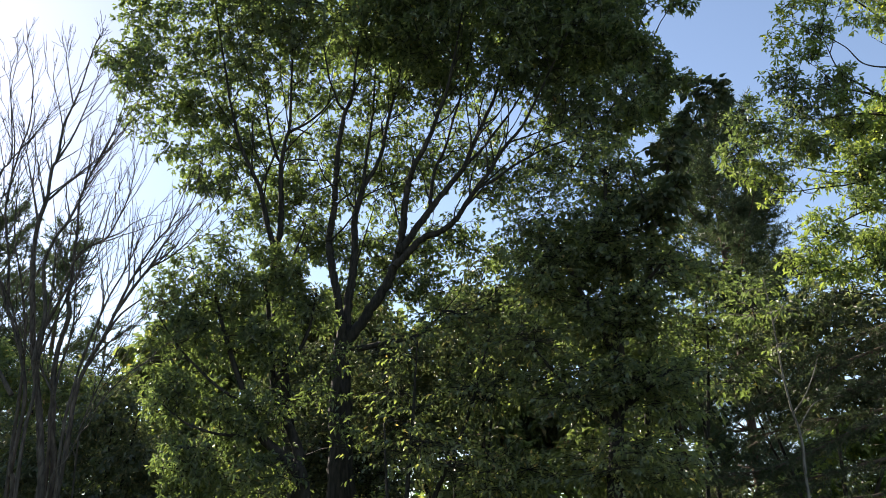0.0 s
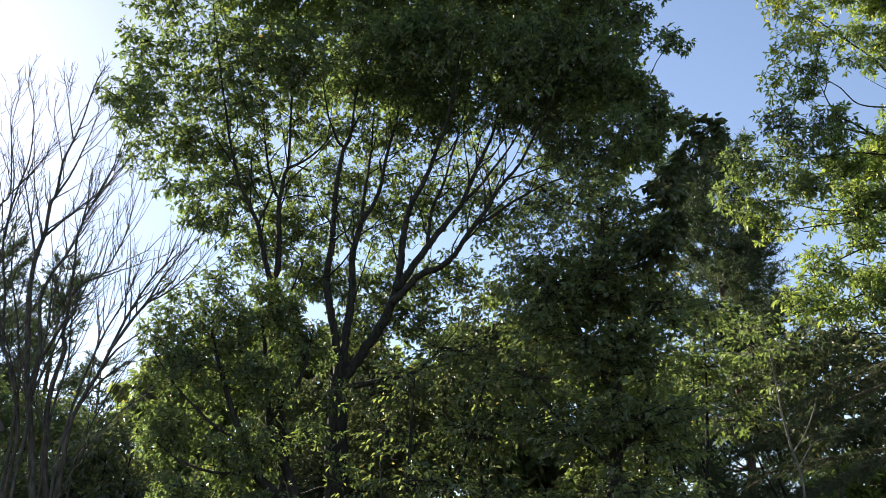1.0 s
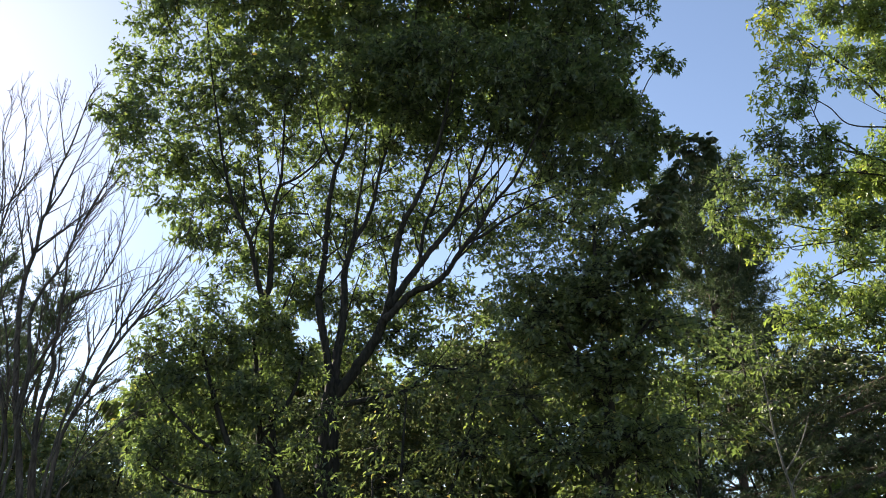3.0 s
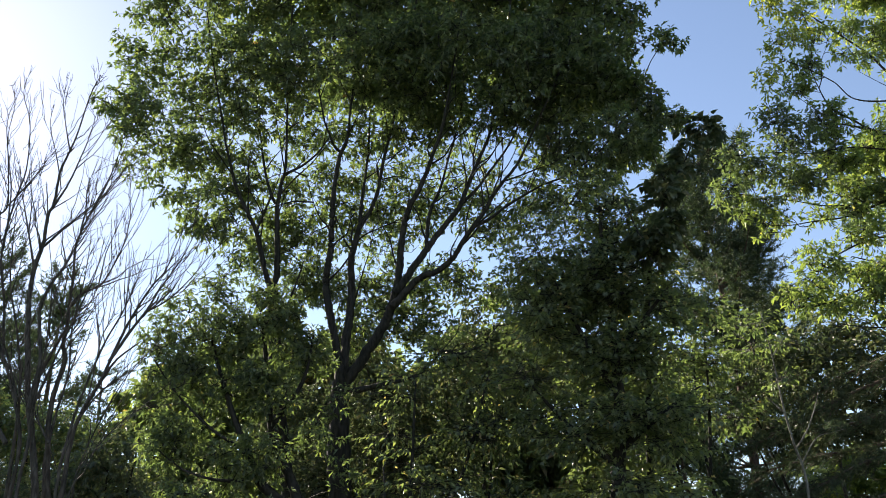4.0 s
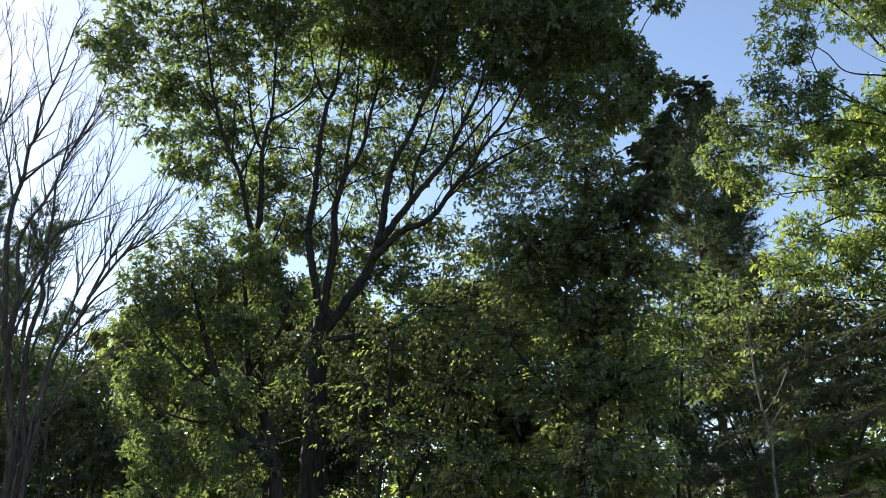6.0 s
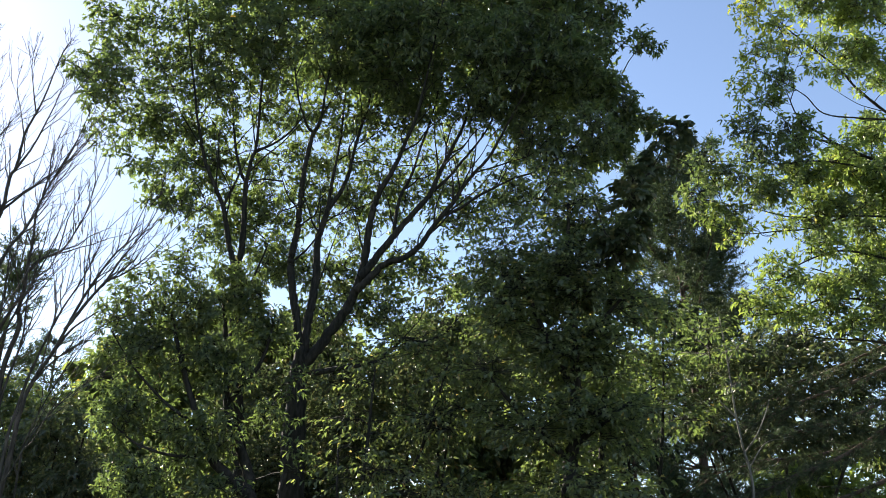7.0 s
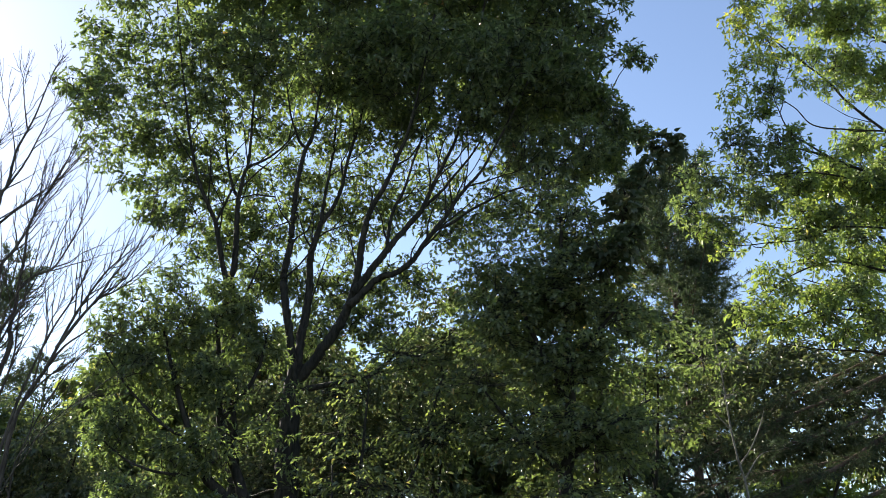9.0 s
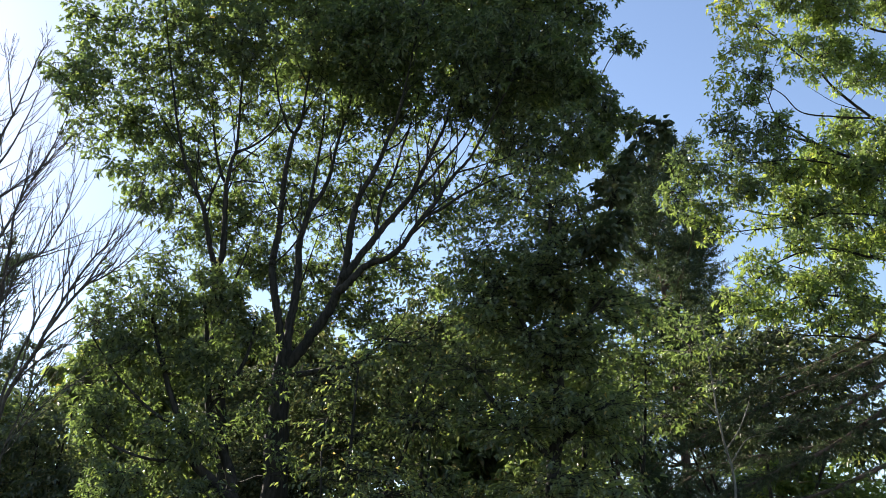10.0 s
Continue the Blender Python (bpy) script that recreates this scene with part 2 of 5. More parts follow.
def sprays(hubs, src, clump, reach, leaf_len, per):
    """Leafy sprigs round each hub, with alternate leaves along their outer part."""
    dh = np.repeat(np.arange(len(hubs)), rng.integers(int(clump * 0.5), int(clump * 1.5) + 1, len(hubs)))
    n = len(dh)
    h = hubs[dh]
    cen = h + rng.normal(0, 1, (n, 3)) * np.array([0.25, 0.25, 0.10]) * (reach / 0.25)
    way = unit(unit(cen - h + 1e-4) + unit(cen - src[dh]) * 0.7 + rng.normal(0, 0.35, (n, 3)) + np.array([0, 0, -0.1]))
    tip = cen + way * reach * rng.uniform(0.6, 1.2, (n, 1))
    s = np.linspace(0, 1, 3)[None, :, None]
    mid = cen * 0.8 + h * 0.2
    tw = h[:, None] * (1 - s) ** 2 + 2 * mid[:, None] * s * (1 - s) + tip[:, None] * s ** 2
    tw[:, 1:] += rng.normal(0, 0.012, tw[:, 1:].shape)
    tr = np.full((n, 1), 0.005) * np.linspace(1, 0.5, 3)[None]
    t = np.linspace(0.25, 1.0, per)[None, :] ** 0.45 + rng.uniform(-0.03, 0.03, (n, per))
    t = np.clip(t, 0, 1)[..., None]
    pos = h[:, None] * (1 - t) ** 2 + 2 * mid[:, None] * t * (1 - t) + tip[:, None] * t ** 2
    tang = unit(tip - mid)[:, None]
    side = unit(np.cross(tang, np.array([0, 0, 1.0]) + rng.normal(0, 0.3, (n, 1, 3))))
    sign = np.where(np.arange(per) % 2 == 0, 1.0, -1.0)[None, :, None]
    ldir = tang * rng.uniform(0.1, 1.3, (n, per, 1)) + side * sign * rng.uniform(0.1, 1.1, (n, per, 1)) + np.array([0, 0, -0.25]) + rng.normal(0, 0.28, (n, per, 3))
    lup = np.array([0, 0, 1.0]) + rng.normal(0, 0.42, (n, per, 3))
    size = leaf_len * rng.uniform(0.65, 1.2, (n, per)) * (0.9 + 0.2 * rng.uniform(0, 1, (n, 1)))
    return tw, tr, pos + unit(ldir) * 0.03, ldir, lup, size


def foliage(tree, blobs, anchors, shape, leaf_len, mats, bark, seed, per=8, near=0, reach=0.25, thin=1.0, space=0.27, fine=True, rosette=0):
    """Branchlets from the limbs to clumps, sprigs in the clumps and leaves on the sprigs. blobs: (centre, radii, sprigs)."""
    # clumps: their hubs fill the blobs unevenly, and hang on the nearest limb or on a hub nearer to it
    clump = 11
    kept = []
    for c, r, n in blobs:
        r = np.array(r)
        h = np.array(c) + ball(max(2, int(n * 1.9 * thin / clump))) * np.maximum(r - 0.3, r * 0.5)
        field = gap_noise(h, 0.8, seed) * 0.8 + gap_noise(h, 2.0, seed + 1) * 0.5 + rng.normal(0, 0.45, len(h))
        kept.append(h[np.argsort(-field)][:max(1, int(len(h) * 0.6))])
    hubs = rng.permutation(np.concatenate(kept))
    spaced = []
    for h in hubs:
        if not spaced or ((np.array(spaced) - h) ** 2).sum(1).min() > space ** 2:
            spaced.append(h)
    hubs = np.array(spaced)
    d = np.linalg.norm(hubs[:, None] - anchors[None], axis=2) + np.maximum(0, anchors[None, :, 2] - hubs[:, None, 2]) * 0.6
    hubs = hubs[np.argsort(d.min(1))]
    nodes = np.concatenate([anchors, hubs, hubs])
    na = len(anchors)
    src = np.empty_like(hubs)
    filled = na
    for i, h in enumerate(hubs):
        c = nodes[:filled]
        dd = np.linalg.norm(c - h, axis=1) + np.maximum(0, c[:, 2] - h[2]) * 0.5
        dd[:na] *= 0.9
        src[i] = nodes[dd.argmin()]
        nodes[filled], nodes[filled + 1] = h, h * 0.5 + src[i] * 0.5 + [0, 0, 0.04]
        filled += 2
    s = np.linspace(0, 1, 5)[None, :, None]
    ln = np.linalg.norm(hubs - src, axis=1)
    paths = src[:, None] * (1 - s) + hubs[:, None] * s + np.array([0, 0, 1.0]) * np.sin(s * np.pi) * ln[:, None, None] * 0.10
    paths[:, 1:-1] += rng.normal(0, 0.035, paths[:, 1:-1].shape) * np.minimum(1, ln)[:, None, None]
    rad = np.clip(0.007 + 0.008 * ln, 0.008, 0.028)[:, None] * np.linspace(1, 0.4, 5)[None]
    v1, f1 = tubes(paths, rad, 3)
    if rosette:
        tw, tr, pos, ldir, lup, size = rosettes(hubs, src, rosette, reach, leaf_len, per)
    else:
        tw, tr, pos, ldir, lup, size = sprays(hubs, src, clump, reach, leaf_len, per)
    v2, f2 = tubes(tw, tr, 3)
    if not fine:
        v2, f2 = v2[:0], f2[:0]
    child("twig_mass", raw_mesh("twig_mass", np.concatenate([v1, v2]), np.concatenate([f1, f2 + len(v1)]), bark), tree, kind="stuff")
    rot, pos = leaf_frames(pos.reshape(-1, 3), ldir.reshape(-1, 3), lup.reshape(-1, 3), size.ravel())
    order = np.argsort(pos[:, 1])
    one, rest = order[:near], order[near:]
    child("crown", leaf_mesh("crown", shape, rot[rest], pos[rest], mats[0]), tree, kind="stuff")
    if near:
        me = raw_mesh("leaf", *shape, mats[1])
        for i in one:
            ob = child("leaf", me, tree)
            m = np.eye(4)
            m[:3, :3], m[:3, 3] = rot[i], pos[i]
            ob.matrix_basis = Matrix(m.tolist())


def tree_at(name, base, label, category="tree", group=""):
    ob = new(name)
    ob.empty_display_size = 0.3
    ob.location = base
    return tagged(ob, label, category, group)


def side_branch(line, rad, k, length):
    """A thin branch that leaves a limb at its ring k and bends upwards."""
    along = unit(line[k] - line[k - 1])
    way = unit(along + unit(rng.normal(0, 1, 3) * np.array([1.0, 0.7, 0.4])) * rng.uniform(0.5, 0.95) + np.array([0, 0, 0.15]))
    ln = length * rng.uniform(0.7, 1.9) * (1.1 - 0.5 * k / len(line))
    s = np.linspace(0, 1, 5)[:, None]
    pts = line[k] + way * s * ln + np.array([0, 0, 0.22]) * s ** 2 * ln
    pts[1:] += np.cumsum(rng.normal(0, 0.045, (4, 3)), 0)
    return limb_mesh("branch", list(pts), max(0.011, min(0.024, rad[k] * 0.5) * min(1.0, length + 0.2)), 0.004, None, 6)


def limbs_of(tree, limbs, bark, sides=10, side=0.0, length=1.0):
    """limbs: (points, thick radius, thin radius), in world places; the first is the trunk. side: thin branches for each metre of limb; length: how long."""
    base = np.array(tree.location)
    lines = []
    for i, (pts, r0, r1) in enumerate(limbs):
        pts = [np.array(p) - base for p in pts]
        me, line, rad = limb_mesh("trunk" if i == 0 else "limb", pts, r0, r1, bark, sides if i == 0 else max(6, sides - 2))
        child("trunk" if i == 0 else "limb", me, tree)
        lines.append(line[len(line) // 3:] if i == 0 else line)
        if i == 0 or not side:
            continue
        metres = np.linalg.norm(np.diff(line, axis=0), axis=1).sum()
        for k in rng.integers(len(line) // 4, len(line) - 1, int(side * metres * 0.75)):
            me, twig, _ = side_branch(line, rad, k, length)
            me.materials.clear()
            me.materials.append(bark)
            child("branch", me, tree)
            lines.append(twig[3:])
    return np.concatenate(lines)


def local(tree, blobs):
    b = np.array(tree.location)
    return [(tuple(np.array(c) - b), r, n) for c, r, n in blobs]


# ---- ground ----
def ground():
    n = 120
    a = np.sinh(np.linspace(-1, 1, n) * 6.2) / np.sinh(6.2) * 2500
    x, y = np.meshgrid(a, a, indexing="ij")
    z = 0.05 * np.sin(x * 0.31 + 1) * np.sin(y * 0.27) * np.exp(-(x ** 2 + y ** 2) / 4e4) - 0.03
    i, j = np.meshgrid(np.arange(n - 1), np.arange(n - 1), indexing="ij")
    q = np.stack([i * n + j, (i + 1) * n + j, (i + 1) * n + j + 1, i * n + j + 1], -1).reshape(-1, 4)
    m, nt, out = material("grass_ground")
    b = nt.nodes.new("ShaderNodeBsdfPrincipled")
    b.inputs["Roughness"].default_value = 0.95
    co = nt.nodes.new("ShaderNodeTexCoord")
    t1, t2 = nt.nodes.new("ShaderNodeTexNoise"), nt.nodes.new("ShaderNodeTexNoise")
    t1.inputs["Scale"].default_value, t1.inputs["Detail"].default_value = 0.35, 8
    t2.inputs["Scale"].default_value, t2.inputs["Detail"].default_value = 28.0, 4
    for t in (t1, t2):
        nt.links.new(co.outputs["Object"], t.inputs["Vector"])
    c1 = ramp(nt, t1.outputs[0], [(0.35, (0.035, 0.06, 0.016)), (0.6, (0.07, 0.085, 0.028)), (0.75, (0.10, 0.085, 0.045))])
    c2 = ramp(nt, t2.outputs[0], [(0.3, (0.6, 0.6, 0.6)), (0.7, (1.25, 1.25, 1.2))])
    mix = nt.nodes.new("ShaderNodeMixRGB")
    mix.blend_type = "MULTIPLY"
    mix.inputs[0].default_value = 1.0
    nt.links.new(c1, mix.inputs[1]), nt.links.new(c2, mix.inputs[2])
    nt.links.new(mix.outputs[0], b.inputs["Base Color"])
    bump = nt.nodes.new("ShaderNodeBump")
    bump.inputs["Distance"].default_value = 0.05
    nt.links.new(t2.outputs[0], bump.inputs["Height"])
    nt.links.new(bump.outputs[0], b.inputs["Normal"])
    nt.links.new(b.outputs[0], out.inputs[0])
    me = raw_mesh("ground", np.c_[x.ravel(), y.ravel(), z.ravel()], np.concatenate([q[:, [0, 1, 2]], q[:, [0, 2, 3]]]), m, True)
    tagged(new("ground", me), "rough grass ground under and around the trees", "ground", kind="structure")


ground()

# ---- the large oak with spreading limbs ----
oak = tree_at("oak_tree", (-1.78, 14.00, 0.00), "large green oak with many dark spreading limbs against the sky", group="oaks of the grove")
oak_lines = limbs_of(oak, [
    ([(-1.78, 14.00, 0.00), (-1.75, 14.00, 2.55), (-1.78, 14.00, 3.81), (-1.79, 14.00, 4.96), (-1.73, 14.00, 5.61)], 0.3, 0.125),
    ([(-1.72, 14.00, 5.31), (-1.81, 13.99, 5.67), (-1.89, 13.98, 6.18), (-1.99, 13.97, 6.70), (-2.05, 13.97, 7.12), (-2.02, 13.96, 7.45), (-1.97, 13.95, 7.78), (-1.96, 13.94, 8.11), (-1.95, 13.93, 8.46), (-1.93, 13.93, 8.86), (-1.89, 13.92, 9.28), (-1.83, 13.91, 9.65), (-1.79, 13.90, 9.83)], 0.085, 0.04),
    ([(-1.79, 13.90, 9.82), (-1.90, 13.78, 9.89), (-1.97, 13.65, 10.05), (-2.07, 13.53, 10.34), (-2.17, 13.40, 10.95)], 0.032, 0.012),
    ([(-1.79, 13.90, 9.82), (-1.68, 13.82, 9.97), (-1.63, 13.74, 10.20), (-1.59, 13.66, 10.57), (-1.49, 13.58, 11.50), (-1.44, 13.50, 12.82)], 0.036, 0.014),
    ([(-1.94, 13.90, 8.30), (-2.11, 13.77, 8.15), (-2.23, 13.63, 8.02), (-2.36, 13.50, 7.75)], 0.016, 0.006),
    ([(-1.74, 14.10, 5.60), (-1.70, 14.14, 6.13), (-1.65, 14.19, 6.56), (-1.62, 14.23, 7.01), (-1.63, 14.27, 7.47), (-1.62, 14.31, 7.83), (-1.57, 14.36, 8.08), (-1.48, 14.40, 8.46)], 0.085, 0.055),
    ([(-1.49, 14.40, 8.43), (-1.44, 14.46, 9.09), (-1.39, 14.52, 9.56), (-1.33, 14.58, 10.18), (-1.31, 14.64, 10.75), (-1.29, 14.70, 11.75)], 0.038, 0.014),
    ([(-1.48, 14.40, 8.46), (-1.26, 14.35, 8.80), (-1.11, 14.30, 9.20), (-1.04, 14.25, 9.61), (-0.94, 14.20, 10.03), (-0.84, 14.15, 10.39), (-0.72, 14.10, 10.95), (-0.44, 14.05, 12.16), (-0.15, 14.00, 14.20)], 0.046, 0.016),
    ([(-1.56, 14.40, 8.15), (-1.34, 14.32, 8.27), (-1.12, 14.25, 8.33), (-0.70, 14.18, 8.48), (-0.47, 14.10, 8.64)], 0.018, 0.007),
    ([(-1.05, 14.30, 9.41), (-0.73, 14.17, 9.39), (-0.29, 14.03, 9.20), (-0.08, 13.90, 9.16)], 0.012, 0.005),
    ([(-1.00, 14.30, 9.83), (-0.75, 14.20, 9.90), (-0.47, 14.10, 10.07), (-0.20, 14.00, 10.12)], 0.012, 0.005),
    ([(-1.73, 14.00, 5.26), (-1.45, 13.93, 5.61), (-1.18, 13.85, 5.99), (-0.97, 13.78, 6.32), (-0.81, 13.70, 6.71), (-0.71, 13.62, 7.11), (-0.67, 13.55, 7.51), (-0.61, 13.47, 7.92), (-0.54, 13.40, 8.16), (-0.46, 13.33, 8.35), (-0.27, 13.25, 8.66), (-0.13, 13.18, 8.97), (-0.03, 13.10, 9.22), (0.10, 13.03, 9.53), (0.21, 12.95, 9.91), (0.37, 12.88, 10.66), (0.64, 12.80, 12.18)], 0.105, 0.016),
    ([(-0.78, 13.60, 6.76), (-0.59, 13.59, 7.02), (-0.35, 13.58, 7.37), (-0.15, 13.57, 7.64), (0.14, 13.57, 8.03), (0.40, 13.56, 8.34), (0.53, 13.55, 8.66), (0.71, 13.54, 9.07), (0.87, 13.53, 9.43), (1.03, 13.53, 9.79), (1.17, 13.52, 10.29), (1.44, 13.51, 11.40), (1.72, 13.50, 13.23)], 0.078, 0.016),
    ([(-0.22, 13.70, 7.58), (-0.18, 13.77, 8.07), (-0.10, 13.85, 8.51), (0.06, 13.93, 8.90), (0.16, 14.00, 9.25), (0.26, 14.07, 9.66), (0.38, 14.15, 10.09), (0.50, 14.23, 10.56), (0.76, 14.30, 11.81)], 0.04, 0.012),
    ([(0.05, 13.90, 8.87), (0.35, 13.80, 8.86), (0.58, 13.70, 8.97), (0.97, 13.60, 9.11)], 0.012, 0.005),
    ([(0.47, 13.60, 8.47), (0.76, 13.64, 8.77), (0.98, 13.68, 9.09), (1.31, 13.72, 9.55), (1.56, 13.76, 9.99), (1.90, 13.80, 10.82)], 0.034, 0.012),
    ([(-0.84, 13.60, 6.52), (-0.63, 13.54, 6.71), (-0.42, 13.48, 6.93), (-0.24, 13.42, 7.01), (-0.05, 13.36, 7.04), (0.24, 13.30, 7.25), (0.44, 13.24, 7.55), (0.63, 13.18, 7.79), (0.88, 13.12, 8.11), (0.99, 13.06, 8.30), (1.19, 13.00, 8.55), (1.43, 12.94, 8.81), (1.64, 12.88, 9.18), (1.87, 12.82, 9.63), (2.30, 12.76, 10.51), (2.79, 12.70, 11.77)], 0.074, 0.014),
    ([(0.63, 13.20, 7.79), (0.93, 13.13, 7.91), (1.22, 13.06, 8.10), (1.52, 12.99, 8.25), (1.87, 12.91, 8.41), (2.31, 12.84, 8.55), (2.93, 12.77, 8.98), (3.48, 12.70, 9.65)], 0.034, 0.009),
    ([(1.20, 13.10, 8.61), (1.54, 13.03, 8.69), (1.84, 12.95, 8.77), (2.18, 12.88, 8.87), (2.55, 12.80, 9.22)], 0.018, 0.006),
    ([(1.60, 13.00, 8.30), (1.76, 12.90, 8.59), (1.98, 12.80, 8.97)], 0.014, 0.005),
    ([(0.95, 13.10, 8.25), (1.13, 13.23, 8.73), (1.38, 13.37, 9.16), (1.59, 13.50, 9.63)], 0.016, 0.006),
    ([(-1.72, 14.00, 5.16), (-1.34, 13.81, 5.15), (-0.95, 13.63, 5.18), (-0.53, 13.44, 5.21), (-0.21, 13.26, 5.37), (0.01, 13.07, 5.53), (0.34, 12.89, 5.42), (0.78, 12.70, 5.57)], 0.06, 0.012),
], oak_bark, side=1.5)
foliage(oak, local(oak, [
    ((-5.03, 14.00, 11.74), (1.42, 0.90, 1.19), 263), ((-4.32, 14.00, 12.13), (1.03, 0.75, 0.80), 127), ((-5.98, 13.60, 10.90), (0.65, 0.52, 0.54), 110), ((-5.50, 13.60, 10.45), (0.91, 0.75, 0.81), 212), ((-3.73, 14.20, 12.12), (1.62, 1.12, 1.27), 306), ((-1.74, 14.00, 11.77), (1.81, 1.50, 1.30), 864),
    ((0.29, 13.50, 11.35), (1.75, 1.65, 1.31), 1269), ((1.94, 13.00, 10.69), (1.57, 1.50, 1.36), 1296), ((3.17, 12.80, 10.88), (1.14, 1.05, 1.09), 405), ((-4.18, 14.00, 14.42), (2.16, 1.35, 1.56), 616), ((-5.53, 14.00, 13.43), (1.06, 0.75, 0.94), 165), ((-1.43, 14.00, 14.94), (2.42, 1.65, 1.82), 1050),
    ((1.54, 13.60, 14.31), (2.34, 1.65, 1.76), 1140), ((3.41, 13.00, 12.99), (1.32, 1.50, 1.21), 390), ((-0.16, 14.00, 18.36), (3.36, 1.95, 1.81), 297), ((-4.28, 14.40, 8.59), (0.87, 0.60, 0.59), 299), ((-5.52, 13.80, 9.64), (0.48, 0.45, 0.53), 58), ((-3.43, 14.20, 10.77), (1.23, 0.90, 0.67), 148),
    ((-4.88, 14.00, 10.05), (0.98, 0.75, 0.66), 195), ((2.82, 13.30, 12.53), (0.79, 0.60, 0.57), 117),
    ((-5.76, 13.30, 11.95), (0.54, 0.41, 0.49), 69), ((-6.10, 13.30, 10.77), (0.42, 0.40, 0.29), 32), ((-4.66, 13.30, 8.65), (0.40, 0.40, 0.30), 31), ((-4.17, 13.30, 8.66), (0.50, 0.40, 0.45), 58),
]), oak_lines, OAK_MID, 0.152, (oak_leaf, oak_leaf_one), oak_bark, 11, near=200, thin=3.3, space=0.158, rosette=3)
foliage(oak, local(oak, [
    ((3.06, 12.80, 9.21), (0.90, 0.90, 0.90), 338), ((2.76, 13.00, 8.21), (0.74, 0.60, 0.49), 136), ((2.17, 13.20, 9.24), (0.82, 0.90, 0.61), 221), ((-4.04, 14.60, 9.93), (1.13, 0.75, 0.90), 395), ((-2.59, 15.60, 9.44), (1.30, 0.75, 1.65), 533), ((-1.06, 15.60, 9.40), (1.29, 0.75, 1.53), 546),
    ((0.36, 15.20, 9.67), (1.39, 0.75, 1.27), 299), ((1.07, 14.40, 8.44), (0.92, 0.68, 0.70), 143), ((-1.05, 15.40, 7.43), (1.34, 0.75, 0.89), 572), ((0.91, 14.60, 7.08), (0.85, 0.68, 0.48), 78), ((1.48, 14.40, 6.27), (0.82, 0.68, 0.56), 143), ((-0.59, 14.90, 6.55), (1.17, 0.68, 0.59), 370),
    ((-1.56, 15.00, 6.50), (0.86, 0.68, 0.64), 263), ((2.60, 13.00, 8.72), (0.80, 0.68, 0.60), 182), ((-2.51, 15.40, 7.71), (1.01, 0.75, 0.79), 370), ((0.18, 14.60, 7.55), (0.86, 0.60, 0.53), 174), ((1.88, 13.80, 8.65), (0.94, 0.68, 0.68), 156), ((-3.51, 15.20, 8.27), (0.79, 0.60, 0.79), 180),
    ((-1.81, 14.80, 10.56), (1.62, 0.75, 0.81), 338), ((0.15, 14.20, 10.33), (1.56, 0.75, 0.61), 234), ((3.02, 13.30, 8.81), (0.62, 0.46, 0.41), 86),
    ((0.95, 13.60, 7.43), (0.60, 0.45, 0.26), 11),
]), oak_lines, OAK_MID, 0.143, (oak_leaf, oak_leaf_one), oak_bark, 13, near=100, per=7, thin=4.8, space=0.13, reach=0.2, rosette=2)
foliage(oak, local(oak, [
    ((4.62, 13.30, 11.65), (0.38, 0.40, 0.22), 28), ((3.92, 13.30, 10.74), (0.41, 0.40, 0.20), 27), ((3.88, 13.30, 12.25), (0.45, 0.40, 0.45), 72), ((3.57, 13.30, 10.41), (0.65, 0.49, 0.54), 211), ((4.48, 13.20, 9.80), (0.36, 0.40, 0.11), 20),
    ((3.96, 13.20, 9.67), (0.36, 0.40, 0.25), 49), ((4.11, 13.20, 10.08), (0.23, 0.40, 0.15), 13), ((4.38, 13.30, 9.86), (0.43, 0.40, 0.21), 29), ((3.75, 13.30, 9.36), (0.63, 0.47, 0.53), 200), ((4.03, 13.30, 10.10), (0.43, 0.40, 0.43), 80),
]), oak_lines, OAK_MID, 0.150, (oak_leaf, None), oak_bark, 14, thin=6.0, space=0.105, reach=0.17, rosette=3)
# Back of the crown, mostly hidden: foliage added to shade what stands before it.
foliage(oak, local(oak, [
    ((1.99, 15.40, 13.42), (2.27, 0.75, 1.33), 396), ((-0.92, 15.60, 14.78), (3.14, 0.75, 1.44), 552), ((2.67, 15.00, 14.78), (2.03, 0.75, 1.78), 360), ((-3.88, 15.40, 14.54), (2.19, 0.68, 1.42), 260), ((3.00, 14.40, 10.83), (0.91, 0.60, 0.91), 96),
    ((-2.15, 17.20, 15.17), (2.43, 1.82, 1.29), 297), ((0.42, 17.20, 15.08), (2.30, 1.72, 1.44), 375), ((2.72, 17.20, 14.63), (2.01, 1.50, 1.58), 864), ((3.96, 17.20, 13.81), (1.27, 0.95, 1.27), 442), ((1.02, 17.20, 18.10), (3.35, 2.51, 1.83), 697),
    ((-3.22, 17.20, 18.31), (3.03, 2.27, 1.66), 478), ((3.48, 17.20, 12.88), (1.11, 0.83, 0.76), 289), ((4.36, 17.20, 13.40), (0.77, 0.58, 0.84), 222), ((-2.07, 17.20, 13.63), (1.39, 1.04, 0.69), 155), ((-0.40, 17.20, 13.18), (1.93, 1.45, 0.69), 258),
]), oak_lines, OVAL, 0.17, (oak_leaf, None), oak_bark, 12, thin=2.2, space=0.20, fine=False, rosette=4)

